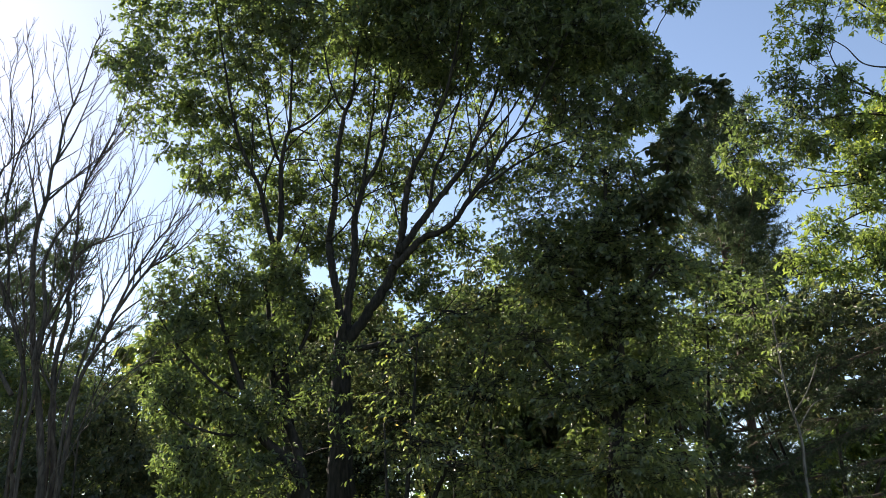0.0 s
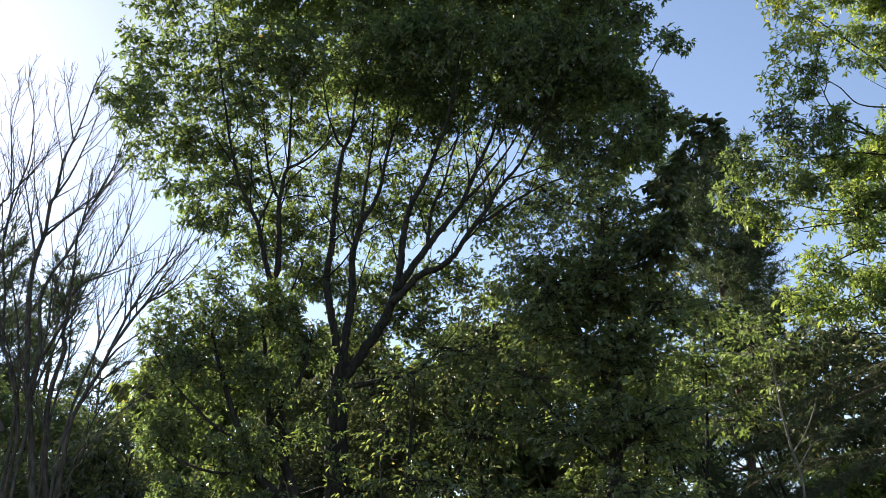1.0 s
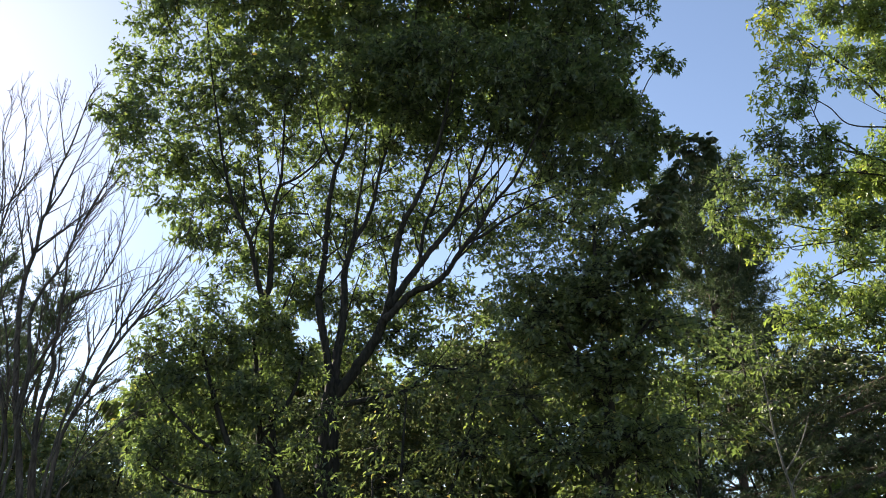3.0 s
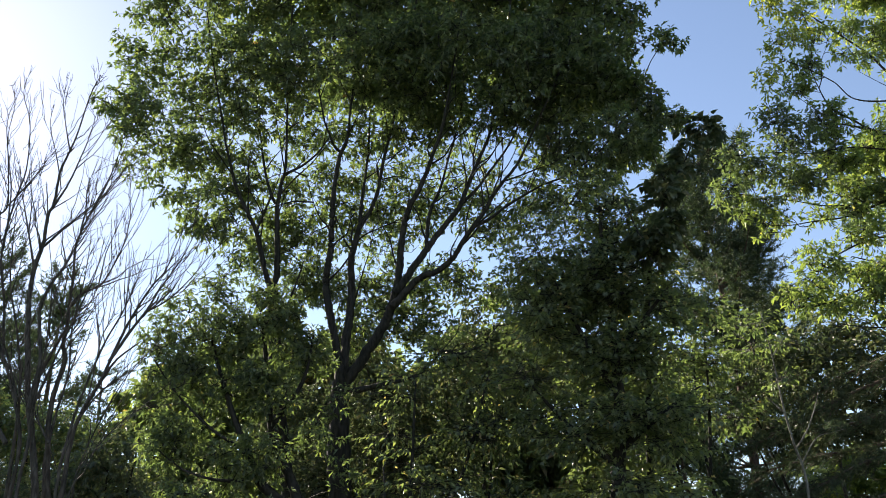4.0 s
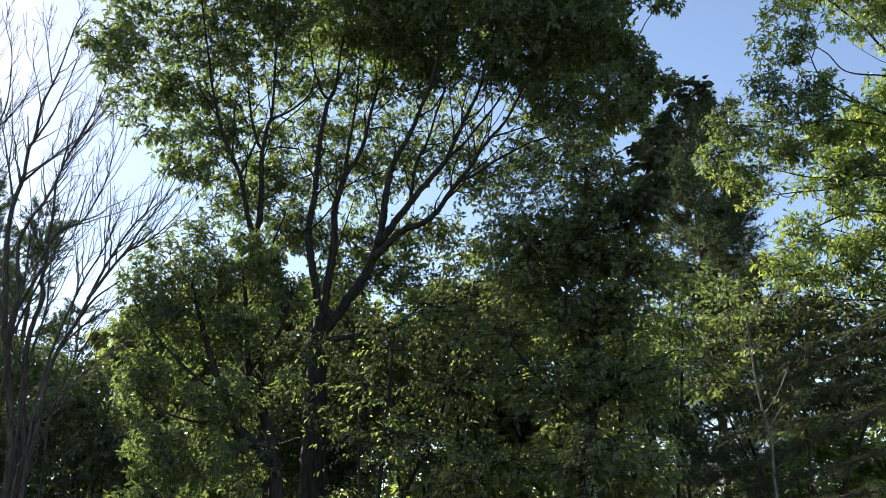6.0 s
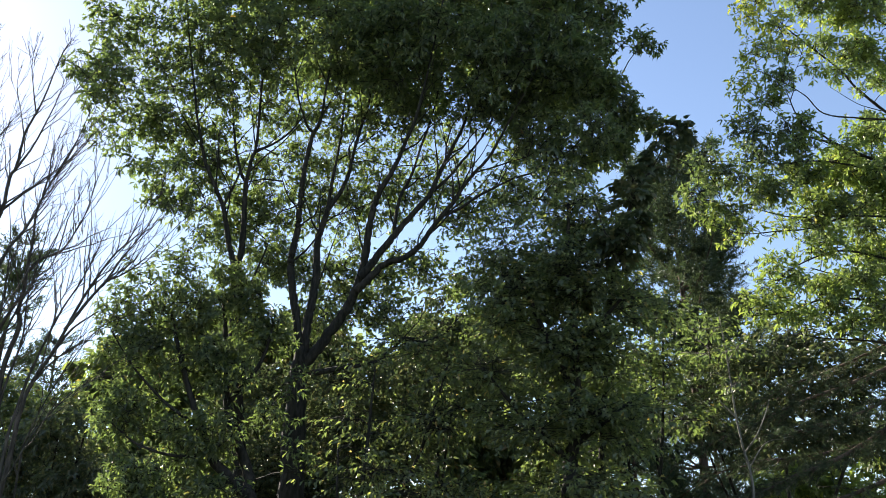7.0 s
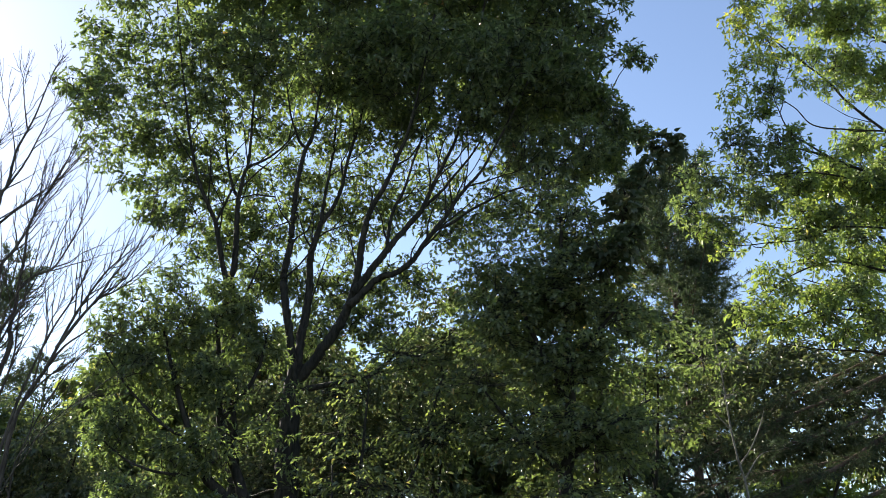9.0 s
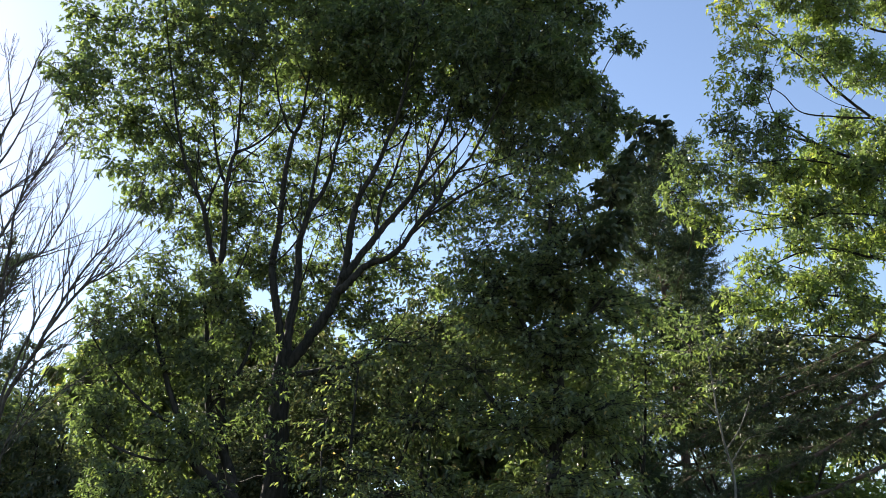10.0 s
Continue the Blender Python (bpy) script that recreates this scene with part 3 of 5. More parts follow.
# ---- the second stem of oak beside it ----
oak_b = tree_at("oak_tree", (-2.59, 14.40, 0.00), "slender forked green oak beside the large oak", group="oaks of the grove")
lines = limbs_of(oak_b, [
    ([(-2.59, 14.40, 0.00), (-2.58, 14.40, 2.60), (-2.80, 14.40, 4.29), (-2.99, 14.40, 5.92), (-3.10, 14.40, 7.34)], 0.136, 0.110),
    ([(-3.13, 14.40, 7.25), (-3.18, 14.35, 7.39), (-3.26, 14.29, 7.68), (-3.34, 14.24, 8.06), (-3.40, 14.18, 8.34), (-3.47, 14.13, 8.50), (-3.64, 14.08, 8.85), (-3.76, 14.02, 9.12), (-3.86, 13.97, 9.45), (-3.94, 13.92, 9.79), (-4.02, 13.86, 10.13), (-4.11, 13.81, 10.66), (-4.33, 13.75, 11.81), (-4.55, 13.70, 13.16)], 0.062, 0.014),
    ([(-3.11, 14.40, 7.28), (-3.04, 14.37, 7.49), (-3.02, 14.33, 7.93), (-3.04, 14.30, 8.38), (-3.05, 14.27, 8.84), (-3.02, 14.23, 9.07), (-2.97, 14.20, 9.42), (-2.91, 14.17, 9.57), (-2.89, 14.13, 9.88), (-2.89, 14.10, 10.37), (-2.89, 14.07, 10.87), (-2.90, 14.03, 11.79), (-2.85, 14.00, 13.49)], 0.066, 0.014),
    ([(-2.93, 14.30, 9.62), (-2.59, 14.20, 9.73), (-2.27, 14.10, 9.95), (-2.02, 14.00, 10.25)], 0.03, 0.012),
    ([(-3.09, 14.40, 9.00), (-3.21, 14.43, 9.23), (-3.34, 14.47, 9.68), (-3.44, 14.50, 10.21), (-3.52, 14.53, 10.76), (-3.63, 14.57, 11.45), (-3.83, 14.60, 12.75)], 0.036, 0.012),
    ([(-3.43, 14.30, 8.42), (-3.37, 14.30, 8.61), (-3.25, 14.30, 8.95), (-3.17, 14.30, 9.22)], 0.028, 0.018),
    ([(-3.31, 14.30, 8.73), (-3.45, 14.24, 9.00), (-3.57, 14.18, 9.27), (-3.64, 14.12, 9.88), (-3.80, 14.06, 10.17), (-3.97, 14.00, 10.40)], 0.014, 0.005),
    ([(-2.85, 14.40, 6.76), (-2.74, 14.47, 7.20), (-2.63, 14.53, 7.59), (-2.58, 14.60, 7.88)], 0.028, 0.01),
], oak_bark, side=1.5)
foliage(oak_b, local(oak_b, [
    ((-3.52, 14.40, 11.57), (1.38, 0.83, 1.04), 110), ((-4.58, 14.20, 11.06), (1.24, 0.90, 0.90), 90), ((-3.16, 15.00, 8.78), (0.90, 0.52, 1.01), 116), ((-3.82, 14.80, 9.33), (0.79, 0.52, 0.67), 101), ((-4.13, 14.00, 13.68), (1.53, 0.98, 1.18), 160),
]), lines, OAK_MID, 0.152, (oak_leaf, oak_leaf_one), oak_bark, 21, near=200, thin=2.4, space=0.20, rosette=4)

# ---- the low oak, lit through from the side ----
oak_c = tree_at("oak_tree", (-2.10, 12.60, 0.00), "low bushy oak with sunlit outer leaves", group="oaks of the grove")
lines = limbs_of(oak_c, [
    ([(-2.10, 12.60, 0.00), (-2.12, 12.60, 2.63), (-2.37, 12.60, 3.11), (-2.79, 12.60, 3.54), (-3.11, 12.60, 4.23), (-3.42, 12.60, 5.03), (-3.68, 12.70, 5.81)], 0.13, 0.02),
    ([(-2.15, 12.60, 2.79), (-2.29, 12.80, 3.38), (-2.53, 12.90, 3.86), (-2.72, 13.00, 4.33), (-2.80, 13.00, 5.12), (-2.94, 13.00, 6.08)], 0.10, 0.03),
    ([(-3.00, 12.60, 3.96), (-3.49, 12.40, 4.28), (-4.04, 12.40, 4.82), (-4.44, 12.40, 5.37)], 0.03, 0.01),
    ([(-2.85, 12.60, 3.58), (-3.24, 12.30, 3.50), (-3.80, 12.20, 3.67), (-4.34, 12.20, 4.09)], 0.03, 0.01),
    ([(-2.73, 13.00, 4.39), (-2.25, 13.00, 5.11), (-2.11, 13.10, 5.90)], 0.05, 0.015),
], oak_bark)
foliage(oak_c, local(oak_c, [
    ((-3.53, 12.80, 5.84), (1.00, 0.75, 0.69), 445), ((-2.76, 13.00, 6.18), (0.75, 0.68, 0.56), 274), ((-4.05, 12.60, 5.14), (0.71, 0.75, 0.62), 297), ((-3.10, 12.80, 4.89), (1.07, 0.83, 0.76), 313),
    ((-4.07, 12.40, 4.12), (0.59, 0.75, 0.68), 297), ((-3.08, 12.60, 3.80), (1.02, 0.90, 0.72), 229), ((-3.70, 12.30, 3.11), (0.73, 0.90, 0.57), 351), ((-2.73, 12.40, 2.86), (0.90, 0.90, 0.65), 148),
    ((-3.57, 12.80, 6.47), (0.46, 0.38, 0.20), 54), ((-2.30, 13.20, 5.54), (0.75, 0.68, 0.75), 214), ((-3.55, 12.30, 2.26), (1.11, 1.05, 0.64), 270),
    ((-3.75, 12.90, 6.83), (0.56, 0.42, 0.22), 52), ((-3.33, 12.90, 7.17), (0.32, 0.40, 0.15), 20), ((-4.60, 12.90, 5.80), (0.45, 0.40, 0.32), 60), ((-2.89, 12.90, 6.49), (0.55, 0.42, 0.28), 64),
    ((-4.53, 12.70, 5.19), (0.26, 0.40, 0.35), 40), ((-4.44, 12.70, 6.01), (0.37, 0.40, 0.27), 56), ((-4.50, 12.70, 5.53), (0.35, 0.40, 0.30), 58), ((-4.19, 12.70, 6.32), (0.36, 0.40, 0.23), 47), ((-3.73, 12.70, 4.45), (0.36, 0.40, 0.36), 71),
    ((-4.49, 12.70, 4.64), (0.29, 0.40, 0.34), 44), ((-1.92, 12.70, 4.20), (0.51, 0.40, 0.51), 32), ((-1.49, 12.70, 3.49), (0.42, 0.40, 0.42), 17), ((-1.75, 12.70, 4.76), (0.38, 0.40, 0.29), 15),
]), lines, OAK_SLIM, 0.112, (oak_leaf, oak_leaf_one), oak_bark, 31, near=300, thin=4.2, space=0.124, reach=0.18, rosette=4)

# ---- the dark maple beside the oak, and the linden whose tip stands out of it ----
maple = tree_at("maple_tree", (2.26, 11.80, 0.00), "dark green small-leaved maple standing in shade")
lines = limbs_of(maple, [
    ([(2.26, 11.80, 0.00), (2.26, 11.80, 2.45), (2.44, 11.80, 3.84), (2.53, 11.80, 5.17), (2.52, 11.80, 6.44), (2.57, 11.80, 7.40)], 0.16, 0.02),
    ([(2.49, 11.80, 4.33), (2.10, 11.70, 5.15), (1.75, 11.70, 6.05), (1.53, 11.70, 6.61)], 0.06, 0.015),
    ([(2.53, 11.80, 5.00), (3.12, 11.60, 5.62), (3.48, 11.50, 6.02)], 0.05, 0.012),
    ([(2.37, 11.80, 3.36), (1.65, 11.50, 3.96), (1.13, 11.40, 4.59)], 0.055, 0.012),
    ([(2.41, 11.80, 3.60), (3.08, 11.50, 4.08), (3.56, 11.40, 4.36)], 0.055, 0.012),
], oak_bark)
foliage(maple, local(maple, [
    ((1.68, 11.70, 5.69), (0.76, 0.75, 0.84), 300), ((1.52, 11.70, 6.43), (0.47, 0.52, 0.43), 75), ((2.54, 11.80, 6.16), (0.82, 0.90, 0.86), 360), ((2.73, 11.80, 7.25), (0.71, 0.60, 0.49), 190), ((3.16, 11.60, 6.71), (0.43, 0.52, 0.52), 60),
    ((2.59, 11.80, 4.91), (0.99, 0.90, 0.79), 260), ((3.29, 11.60, 5.61), (0.46, 0.60, 0.67), 85),
    ((1.99, 11.70, 3.91), (1.12, 0.90, 0.80), 150), ((2.92, 11.60, 3.86), (0.87, 0.75, 0.79), 90), ((2.27, 11.60, 2.88), (1.30, 0.98, 0.69), 200), ((1.22, 11.50, 4.61), (0.48, 0.60, 0.48), 90), ((2.25, 11.60, 1.94), (1.34, 1.05, 0.67), 160),
    ((1.59, 12.20, 7.15), (0.46, 0.40, 0.37), 40), ((2.07, 12.20, 7.52), (0.46, 0.40, 0.46), 51), ((2.42, 12.20, 7.99), (0.47, 0.40, 0.38), 42), ((1.39, 12.20, 6.46), (0.45, 0.40, 0.36), 30),
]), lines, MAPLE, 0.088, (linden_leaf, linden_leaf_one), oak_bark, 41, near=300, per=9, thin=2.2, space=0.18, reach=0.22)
foliage(maple, local(maple, [
    ((2.41, 12.70, 6.03), (1.19, 0.60, 1.19), 190), ((2.54, 12.70, 4.54), (1.31, 0.60, 1.05), 130), ((2.40, 12.70, 3.00), (1.42, 0.60, 0.92), 170), ((3.12, 12.40, 7.27), (0.74, 0.45, 0.74), 50),
]), lines, OVAL, 0.14, (linden_leaf, None), oak_bark, 43, thin=1.4, space=0.2, fine=False)

linden = tree_at("linden_tree", (2.95, 12.80, 0.00), "tall thin linden with dark heart-shaped leaves at its tip")
lines = limbs_of(linden, [
    ([(2.95, 12.80, 0.00), (2.95, 12.80, 2.51), (3.11, 12.60, 4.50), (3.18, 12.00, 5.94), (3.27, 11.30, 6.76), (3.46, 11.00, 7.25), (3.74, 11.00, 7.67), (4.06, 11.00, 8.25)], 0.07, 0.006),
    ([(3.04, 11.00, 6.09), (2.86, 11.00, 6.72), (2.78, 11.00, 7.09)], 0.02, 0.006),
    ([(3.17, 11.00, 6.57), (3.49, 11.00, 6.79), (3.69, 11.00, 7.06)], 0.016, 0.005),
    ([(3.46, 11.00, 7.23), (3.37, 11.00, 7.54), (3.29, 11.00, 7.88)], 0.014, 0.005),
], oak_bark, 8)
# Darker leaf than linden_leaf: the tip's shaded side is put into its colour.
foliage(linden, local(linden, [
    ((4.07, 11.00, 8.25), (0.12, 0.40, 0.11), 10), ((3.84, 11.00, 7.94), (0.12, 0.40, 0.10), 10), ((3.62, 11.00, 7.68), (0.21, 0.40, 0.09), 10), ((3.40, 11.00, 7.39), (0.22, 0.40, 0.12), 11), ((3.30, 11.00, 7.05), (0.15, 0.40, 0.17), 10),
    ((3.44, 11.00, 6.80), (0.08, 0.40, 0.18), 10), ((3.26, 11.00, 6.50), (0.12, 0.40, 0.17), 10), ((3.11, 11.00, 6.19), (0.20, 0.40, 0.25), 10), ((2.93, 11.00, 6.54), (0.25, 0.40, 0.33), 12),
]), lines, HEART, 0.125, (shade_leaf, shade_leaf_one), oak_bark, 42, near=120, per=6, thin=2.6, space=0.10, reach=0.10)

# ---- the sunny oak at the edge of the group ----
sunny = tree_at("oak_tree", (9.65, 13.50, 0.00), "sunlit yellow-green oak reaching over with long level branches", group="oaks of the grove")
lines = limbs_of(sunny, [
    ([(9.65, 13.50, 0.00), (9.52, 13.50, 2.24), (10.11, 13.50, 4.91), (10.65, 13.50, 7.46), (11.26, 13.50, 10.37), (12.28, 13.50, 14.45)], 0.24, 0.07),
    ([(10.93, 13.50, 9.08), (10.09, 13.41, 9.51), (9.37, 13.33, 10.07), (8.69, 13.24, 10.66), (8.34, 13.16, 11.09), (7.67, 13.07, 11.66), (7.29, 12.99, 11.99), (6.96, 12.90, 12.28)], 0.042, 0.006),
    ([(9.68, 13.30, 9.93), (9.29, 13.22, 10.00), (8.49, 13.13, 9.97), (7.79, 13.05, 10.00), (7.44, 12.97, 10.34), (6.90, 12.88, 10.63), (6.46, 12.80, 10.79)], 0.022, 0.006),
    ([(11.01, 13.50, 7.78), (9.97, 13.41, 8.59), (9.12, 13.32, 8.97), (8.69, 13.24, 9.13), (8.04, 13.15, 9.36), (7.61, 13.06, 9.59), (7.26, 12.98, 9.80), (7.07, 12.89, 10.33), (6.95, 12.80, 10.80)], 0.046, 0.005),
    ([(7.95, 13.00, 9.27), (7.42, 12.95, 9.40), (6.86, 12.90, 9.40), (6.21, 12.85, 9.43), (5.75, 12.80, 9.29)], 0.025, 0.006),
    ([(10.40, 13.40, 8.18), (9.04, 13.28, 8.74), (8.29, 13.17, 8.94), (7.49, 13.05, 8.98), (6.67, 12.93, 8.83), (5.89, 12.82, 8.81), (4.91, 12.70, 8.66)], 0.03, 0.004),
    ([(10.69, 13.50, 7.43), (9.77, 13.38, 7.88), (8.85, 13.27, 7.97), (7.86, 13.15, 7.93), (6.80, 13.03, 7.83), (6.10, 12.92, 7.92), (5.26, 12.80, 8.00)], 0.03, 0.004),
    ([(7.89, 13.20, 7.95), (7.15, 13.10, 7.65), (6.48, 13.00, 7.53), (5.82, 12.90, 7.43), (5.20, 12.80, 7.54)], 0.02, 0.005),
    ([(10.31, 13.50, 6.45), (9.44, 13.38, 6.98), (8.57, 13.26, 7.14), (7.61, 13.14, 7.24), (6.67, 13.02, 6.86), (6.14, 12.90, 6.39)], 0.04, 0.006),
    ([(9.87, 13.50, 5.61), (9.02, 13.38, 6.13), (8.19, 13.26, 6.34), (7.22, 13.14, 6.34), (6.33, 13.02, 6.04), (5.78, 12.90, 5.94)], 0.04, 0.006),
    ([(11.53, 13.50, 12.13), (10.52, 13.40, 12.16), (9.76, 13.30, 12.20), (9.08, 13.20, 12.60), (8.25, 13.10, 12.84), (7.59, 13.00, 13.32)], 0.035, 0.006),
    ([(9.81, 13.50, 5.01), (9.04, 13.38, 5.42), (8.02, 13.25, 5.62), (7.08, 13.12, 5.63), (6.45, 13.00, 5.68)], 0.035, 0.006),
], oak_bark, side=1.2, length=0.6)
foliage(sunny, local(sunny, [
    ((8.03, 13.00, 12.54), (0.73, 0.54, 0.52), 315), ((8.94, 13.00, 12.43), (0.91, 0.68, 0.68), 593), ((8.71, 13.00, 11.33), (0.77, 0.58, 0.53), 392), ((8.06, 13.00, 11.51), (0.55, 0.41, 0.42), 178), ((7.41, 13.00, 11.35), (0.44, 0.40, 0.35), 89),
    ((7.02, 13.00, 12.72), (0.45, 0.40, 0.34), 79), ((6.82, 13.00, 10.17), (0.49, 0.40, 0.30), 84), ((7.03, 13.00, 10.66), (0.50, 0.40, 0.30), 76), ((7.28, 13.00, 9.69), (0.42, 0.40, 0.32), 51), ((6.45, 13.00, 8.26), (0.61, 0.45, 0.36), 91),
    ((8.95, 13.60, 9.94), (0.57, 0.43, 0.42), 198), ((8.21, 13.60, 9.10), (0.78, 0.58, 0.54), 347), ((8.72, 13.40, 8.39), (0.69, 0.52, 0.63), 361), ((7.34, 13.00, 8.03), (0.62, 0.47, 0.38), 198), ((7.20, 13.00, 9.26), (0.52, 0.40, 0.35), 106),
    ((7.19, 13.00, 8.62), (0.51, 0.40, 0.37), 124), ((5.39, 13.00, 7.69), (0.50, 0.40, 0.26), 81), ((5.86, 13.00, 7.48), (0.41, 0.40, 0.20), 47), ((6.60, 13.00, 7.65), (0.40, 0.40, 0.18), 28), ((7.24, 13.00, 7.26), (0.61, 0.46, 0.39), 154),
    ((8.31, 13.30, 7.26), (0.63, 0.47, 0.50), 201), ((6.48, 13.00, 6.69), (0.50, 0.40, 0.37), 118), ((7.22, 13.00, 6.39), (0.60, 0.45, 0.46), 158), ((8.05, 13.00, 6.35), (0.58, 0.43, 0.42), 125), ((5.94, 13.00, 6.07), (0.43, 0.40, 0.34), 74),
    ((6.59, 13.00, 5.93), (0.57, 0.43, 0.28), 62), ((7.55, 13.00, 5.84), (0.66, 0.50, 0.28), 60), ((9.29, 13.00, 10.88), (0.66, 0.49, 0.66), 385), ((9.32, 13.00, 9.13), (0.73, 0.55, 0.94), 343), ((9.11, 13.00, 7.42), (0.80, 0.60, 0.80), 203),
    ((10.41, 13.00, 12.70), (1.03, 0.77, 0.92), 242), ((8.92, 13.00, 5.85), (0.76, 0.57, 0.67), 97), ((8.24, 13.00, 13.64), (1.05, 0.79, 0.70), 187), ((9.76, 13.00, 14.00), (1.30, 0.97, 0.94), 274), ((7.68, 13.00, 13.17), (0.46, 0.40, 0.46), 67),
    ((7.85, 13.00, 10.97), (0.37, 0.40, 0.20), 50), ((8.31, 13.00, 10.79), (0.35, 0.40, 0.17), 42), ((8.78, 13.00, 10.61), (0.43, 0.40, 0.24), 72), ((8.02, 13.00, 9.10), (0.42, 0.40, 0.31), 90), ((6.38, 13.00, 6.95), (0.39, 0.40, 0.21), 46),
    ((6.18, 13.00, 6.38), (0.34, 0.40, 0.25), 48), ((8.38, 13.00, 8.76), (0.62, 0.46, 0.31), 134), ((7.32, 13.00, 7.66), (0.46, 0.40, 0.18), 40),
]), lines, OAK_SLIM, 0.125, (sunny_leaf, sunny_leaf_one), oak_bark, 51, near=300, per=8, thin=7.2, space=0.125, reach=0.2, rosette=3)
foliage(sunny, local(sunny, [
    ((6.65, 12.80, 12.19), (0.35, 0.40, 0.50), 98), ((6.63, 12.80, 11.18), (0.41, 0.40, 0.39), 98), ((6.23, 12.80, 10.34), (0.36, 0.40, 0.30), 59), ((7.06, 12.80, 11.73), (0.33, 0.40, 0.39), 50),
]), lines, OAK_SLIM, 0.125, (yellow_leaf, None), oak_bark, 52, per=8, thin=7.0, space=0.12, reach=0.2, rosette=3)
# Left spray and lower parts: darker oak_leaf colour stands in for shade.
foliage(sunny, local(sunny, [
    ((6.09, 12.80, 9.48), (0.52, 0.40, 0.35), 115), ((5.32, 12.80, 8.79), (0.48, 0.40, 0.28), 87), ((5.57, 12.80, 8.42), (0.60, 0.45, 0.38), 160), ((6.32, 12.80, 8.95), (0.61, 0.46, 0.47), 182), ((6.31, 12.80, 8.25), (0.70, 0.52, 0.40), 142),
    ((5.12, 12.80, 8.08), (0.38, 0.40, 0.35), 74), ((5.75, 12.80, 7.87), (0.49, 0.40, 0.30), 83),
    ((7.22, 13.10, 8.85), (0.58, 0.44, 0.35), 126), ((7.80, 13.10, 8.05), (0.67, 0.50, 0.35), 143), ((7.19, 13.10, 7.82), (0.46, 0.40, 0.18), 52), ((7.78, 13.10, 6.69), (0.59, 0.44, 0.33), 96), ((7.16, 13.10, 6.12), (0.58, 0.43, 0.29), 82),
    ((8.02, 13.10, 5.98), (0.48, 0.40, 0.33), 77), ((7.08, 13.10, 9.56), (0.53, 0.40, 0.27), 89), ((8.19, 13.10, 7.67), (0.50, 0.40, 0.30), 75), ((8.87, 13.10, 8.82), (0.42, 0.40, 0.42), 75),
]), lines, OAK_SLIM, 0.130, (oak_leaf, None), oak_bark, 54, per=8, thin=6.8, space=0.125, reach=0.2, rosette=3)

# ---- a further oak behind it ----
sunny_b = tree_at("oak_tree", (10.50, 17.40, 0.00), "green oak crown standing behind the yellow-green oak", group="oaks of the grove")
lines = limbs_of(sunny_b, [
    ([(10.50, 17.40, 0.00), (10.58, 17.40, 0.68), (10.94, 17.36, 2.51), (11.37, 17.32, 5.24), (11.73, 17.28, 8.34), (11.85, 17.24, 10.34), (12.05, 17.20, 11.72)], 0.2, 0.008),
    ([(11.61, 17.30, 6.73), (10.93, 17.27, 7.77), (9.97, 17.23, 8.30), (9.21, 17.20, 8.55)], 0.06, 0.01),
    ([(11.81, 17.30, 8.91), (11.24, 17.27, 9.75), (10.52, 17.23, 10.31), (10.10, 17.20, 11.05)], 0.05, 0.01),
    ([(11.89, 17.30, 10.37), (11.43, 17.25, 11.26), (11.00, 17.20, 12.01)], 0.04, 0.01),
    ([(11.45, 17.30, 5.60), (10.75, 17.27, 6.46), (9.82, 17.23, 6.96), (9.08, 17.20, 7.20)], 0.06, 0.01),
], oak_bark)
foliage(sunny_b, local(sunny_b, [
    ((11.34, 17.20, 12.26), (0.70, 0.52, 0.48), 99), ((10.55, 17.20, 11.21), (0.90, 0.68, 0.63), 170), ((11.50, 17.20, 11.08), (0.82, 0.62, 0.82), 201), ((9.84, 17.20, 10.44), (0.67, 0.50, 0.46), 64), ((10.85, 17.20, 10.01), (0.93, 0.70, 0.61), 172),
    ((9.74, 17.20, 9.26), (0.73, 0.55, 0.52), 92), ((10.97, 17.20, 8.99), (0.78, 0.59, 0.65), 153), ((8.89, 17.20, 8.27), (0.64, 0.48, 0.44), 66), ((9.92, 17.20, 8.15), (0.84, 0.63, 0.59), 119), ((11.89, 17.20, 9.73), (0.80, 0.60, 1.60), 267),
    ((8.36, 17.20, 7.46), (0.58, 0.43, 0.38), 52),
]), lines, OAK_MID, 0.17, (oak_leaf, None), oak_bark, 53, thin=3.0, space=0.19, fine=False, rosette=5)

# ---- understorey: small trees and shrubs behind and between ----
def understorey(base, label, blobs, leaf_len, mats, seed, shape=OVAL, stems=4, category="shrub", name="shrub", per=8, thin=1.1, space=0.21, near=0):
    ob = tree_at(name, base, label, category, group="shrubs under the trees")
    loc = local(ob, blobs)
    limbs = []
    for i in range(stems):
        c = np.array(loc[(i * 2) % len(loc)][0])
        j = rng.normal(0, 0.12, 2)
        limbs.append(([(j[0], j[1], 0), (c[0] * 0.25 + j[0], c[1] * 0.25 + j[1], max(0.5, c[2] * 0.4)), (c[0] * 0.7, c[1] * 0.7, c[2] * 0.75), tuple(c + np.array([0, 0, 0.25]))], 0.06, 0.012))
    lines = []
    for i, (pts, r0, r1) in enumerate(limbs):
        me, line, rad = limb_mesh("stem", pts, r0, r1, oak_bark, 7)
        child("stem", me, ob)
        lines.append(line[3:])
    foliage(ob, loc, np.concatenate(lines), shape, leaf_len, mats, oak_bark, seed, per=per, thin=thin * 1.15, space=space, near=near, fine=base[1] < 16)
    return ob


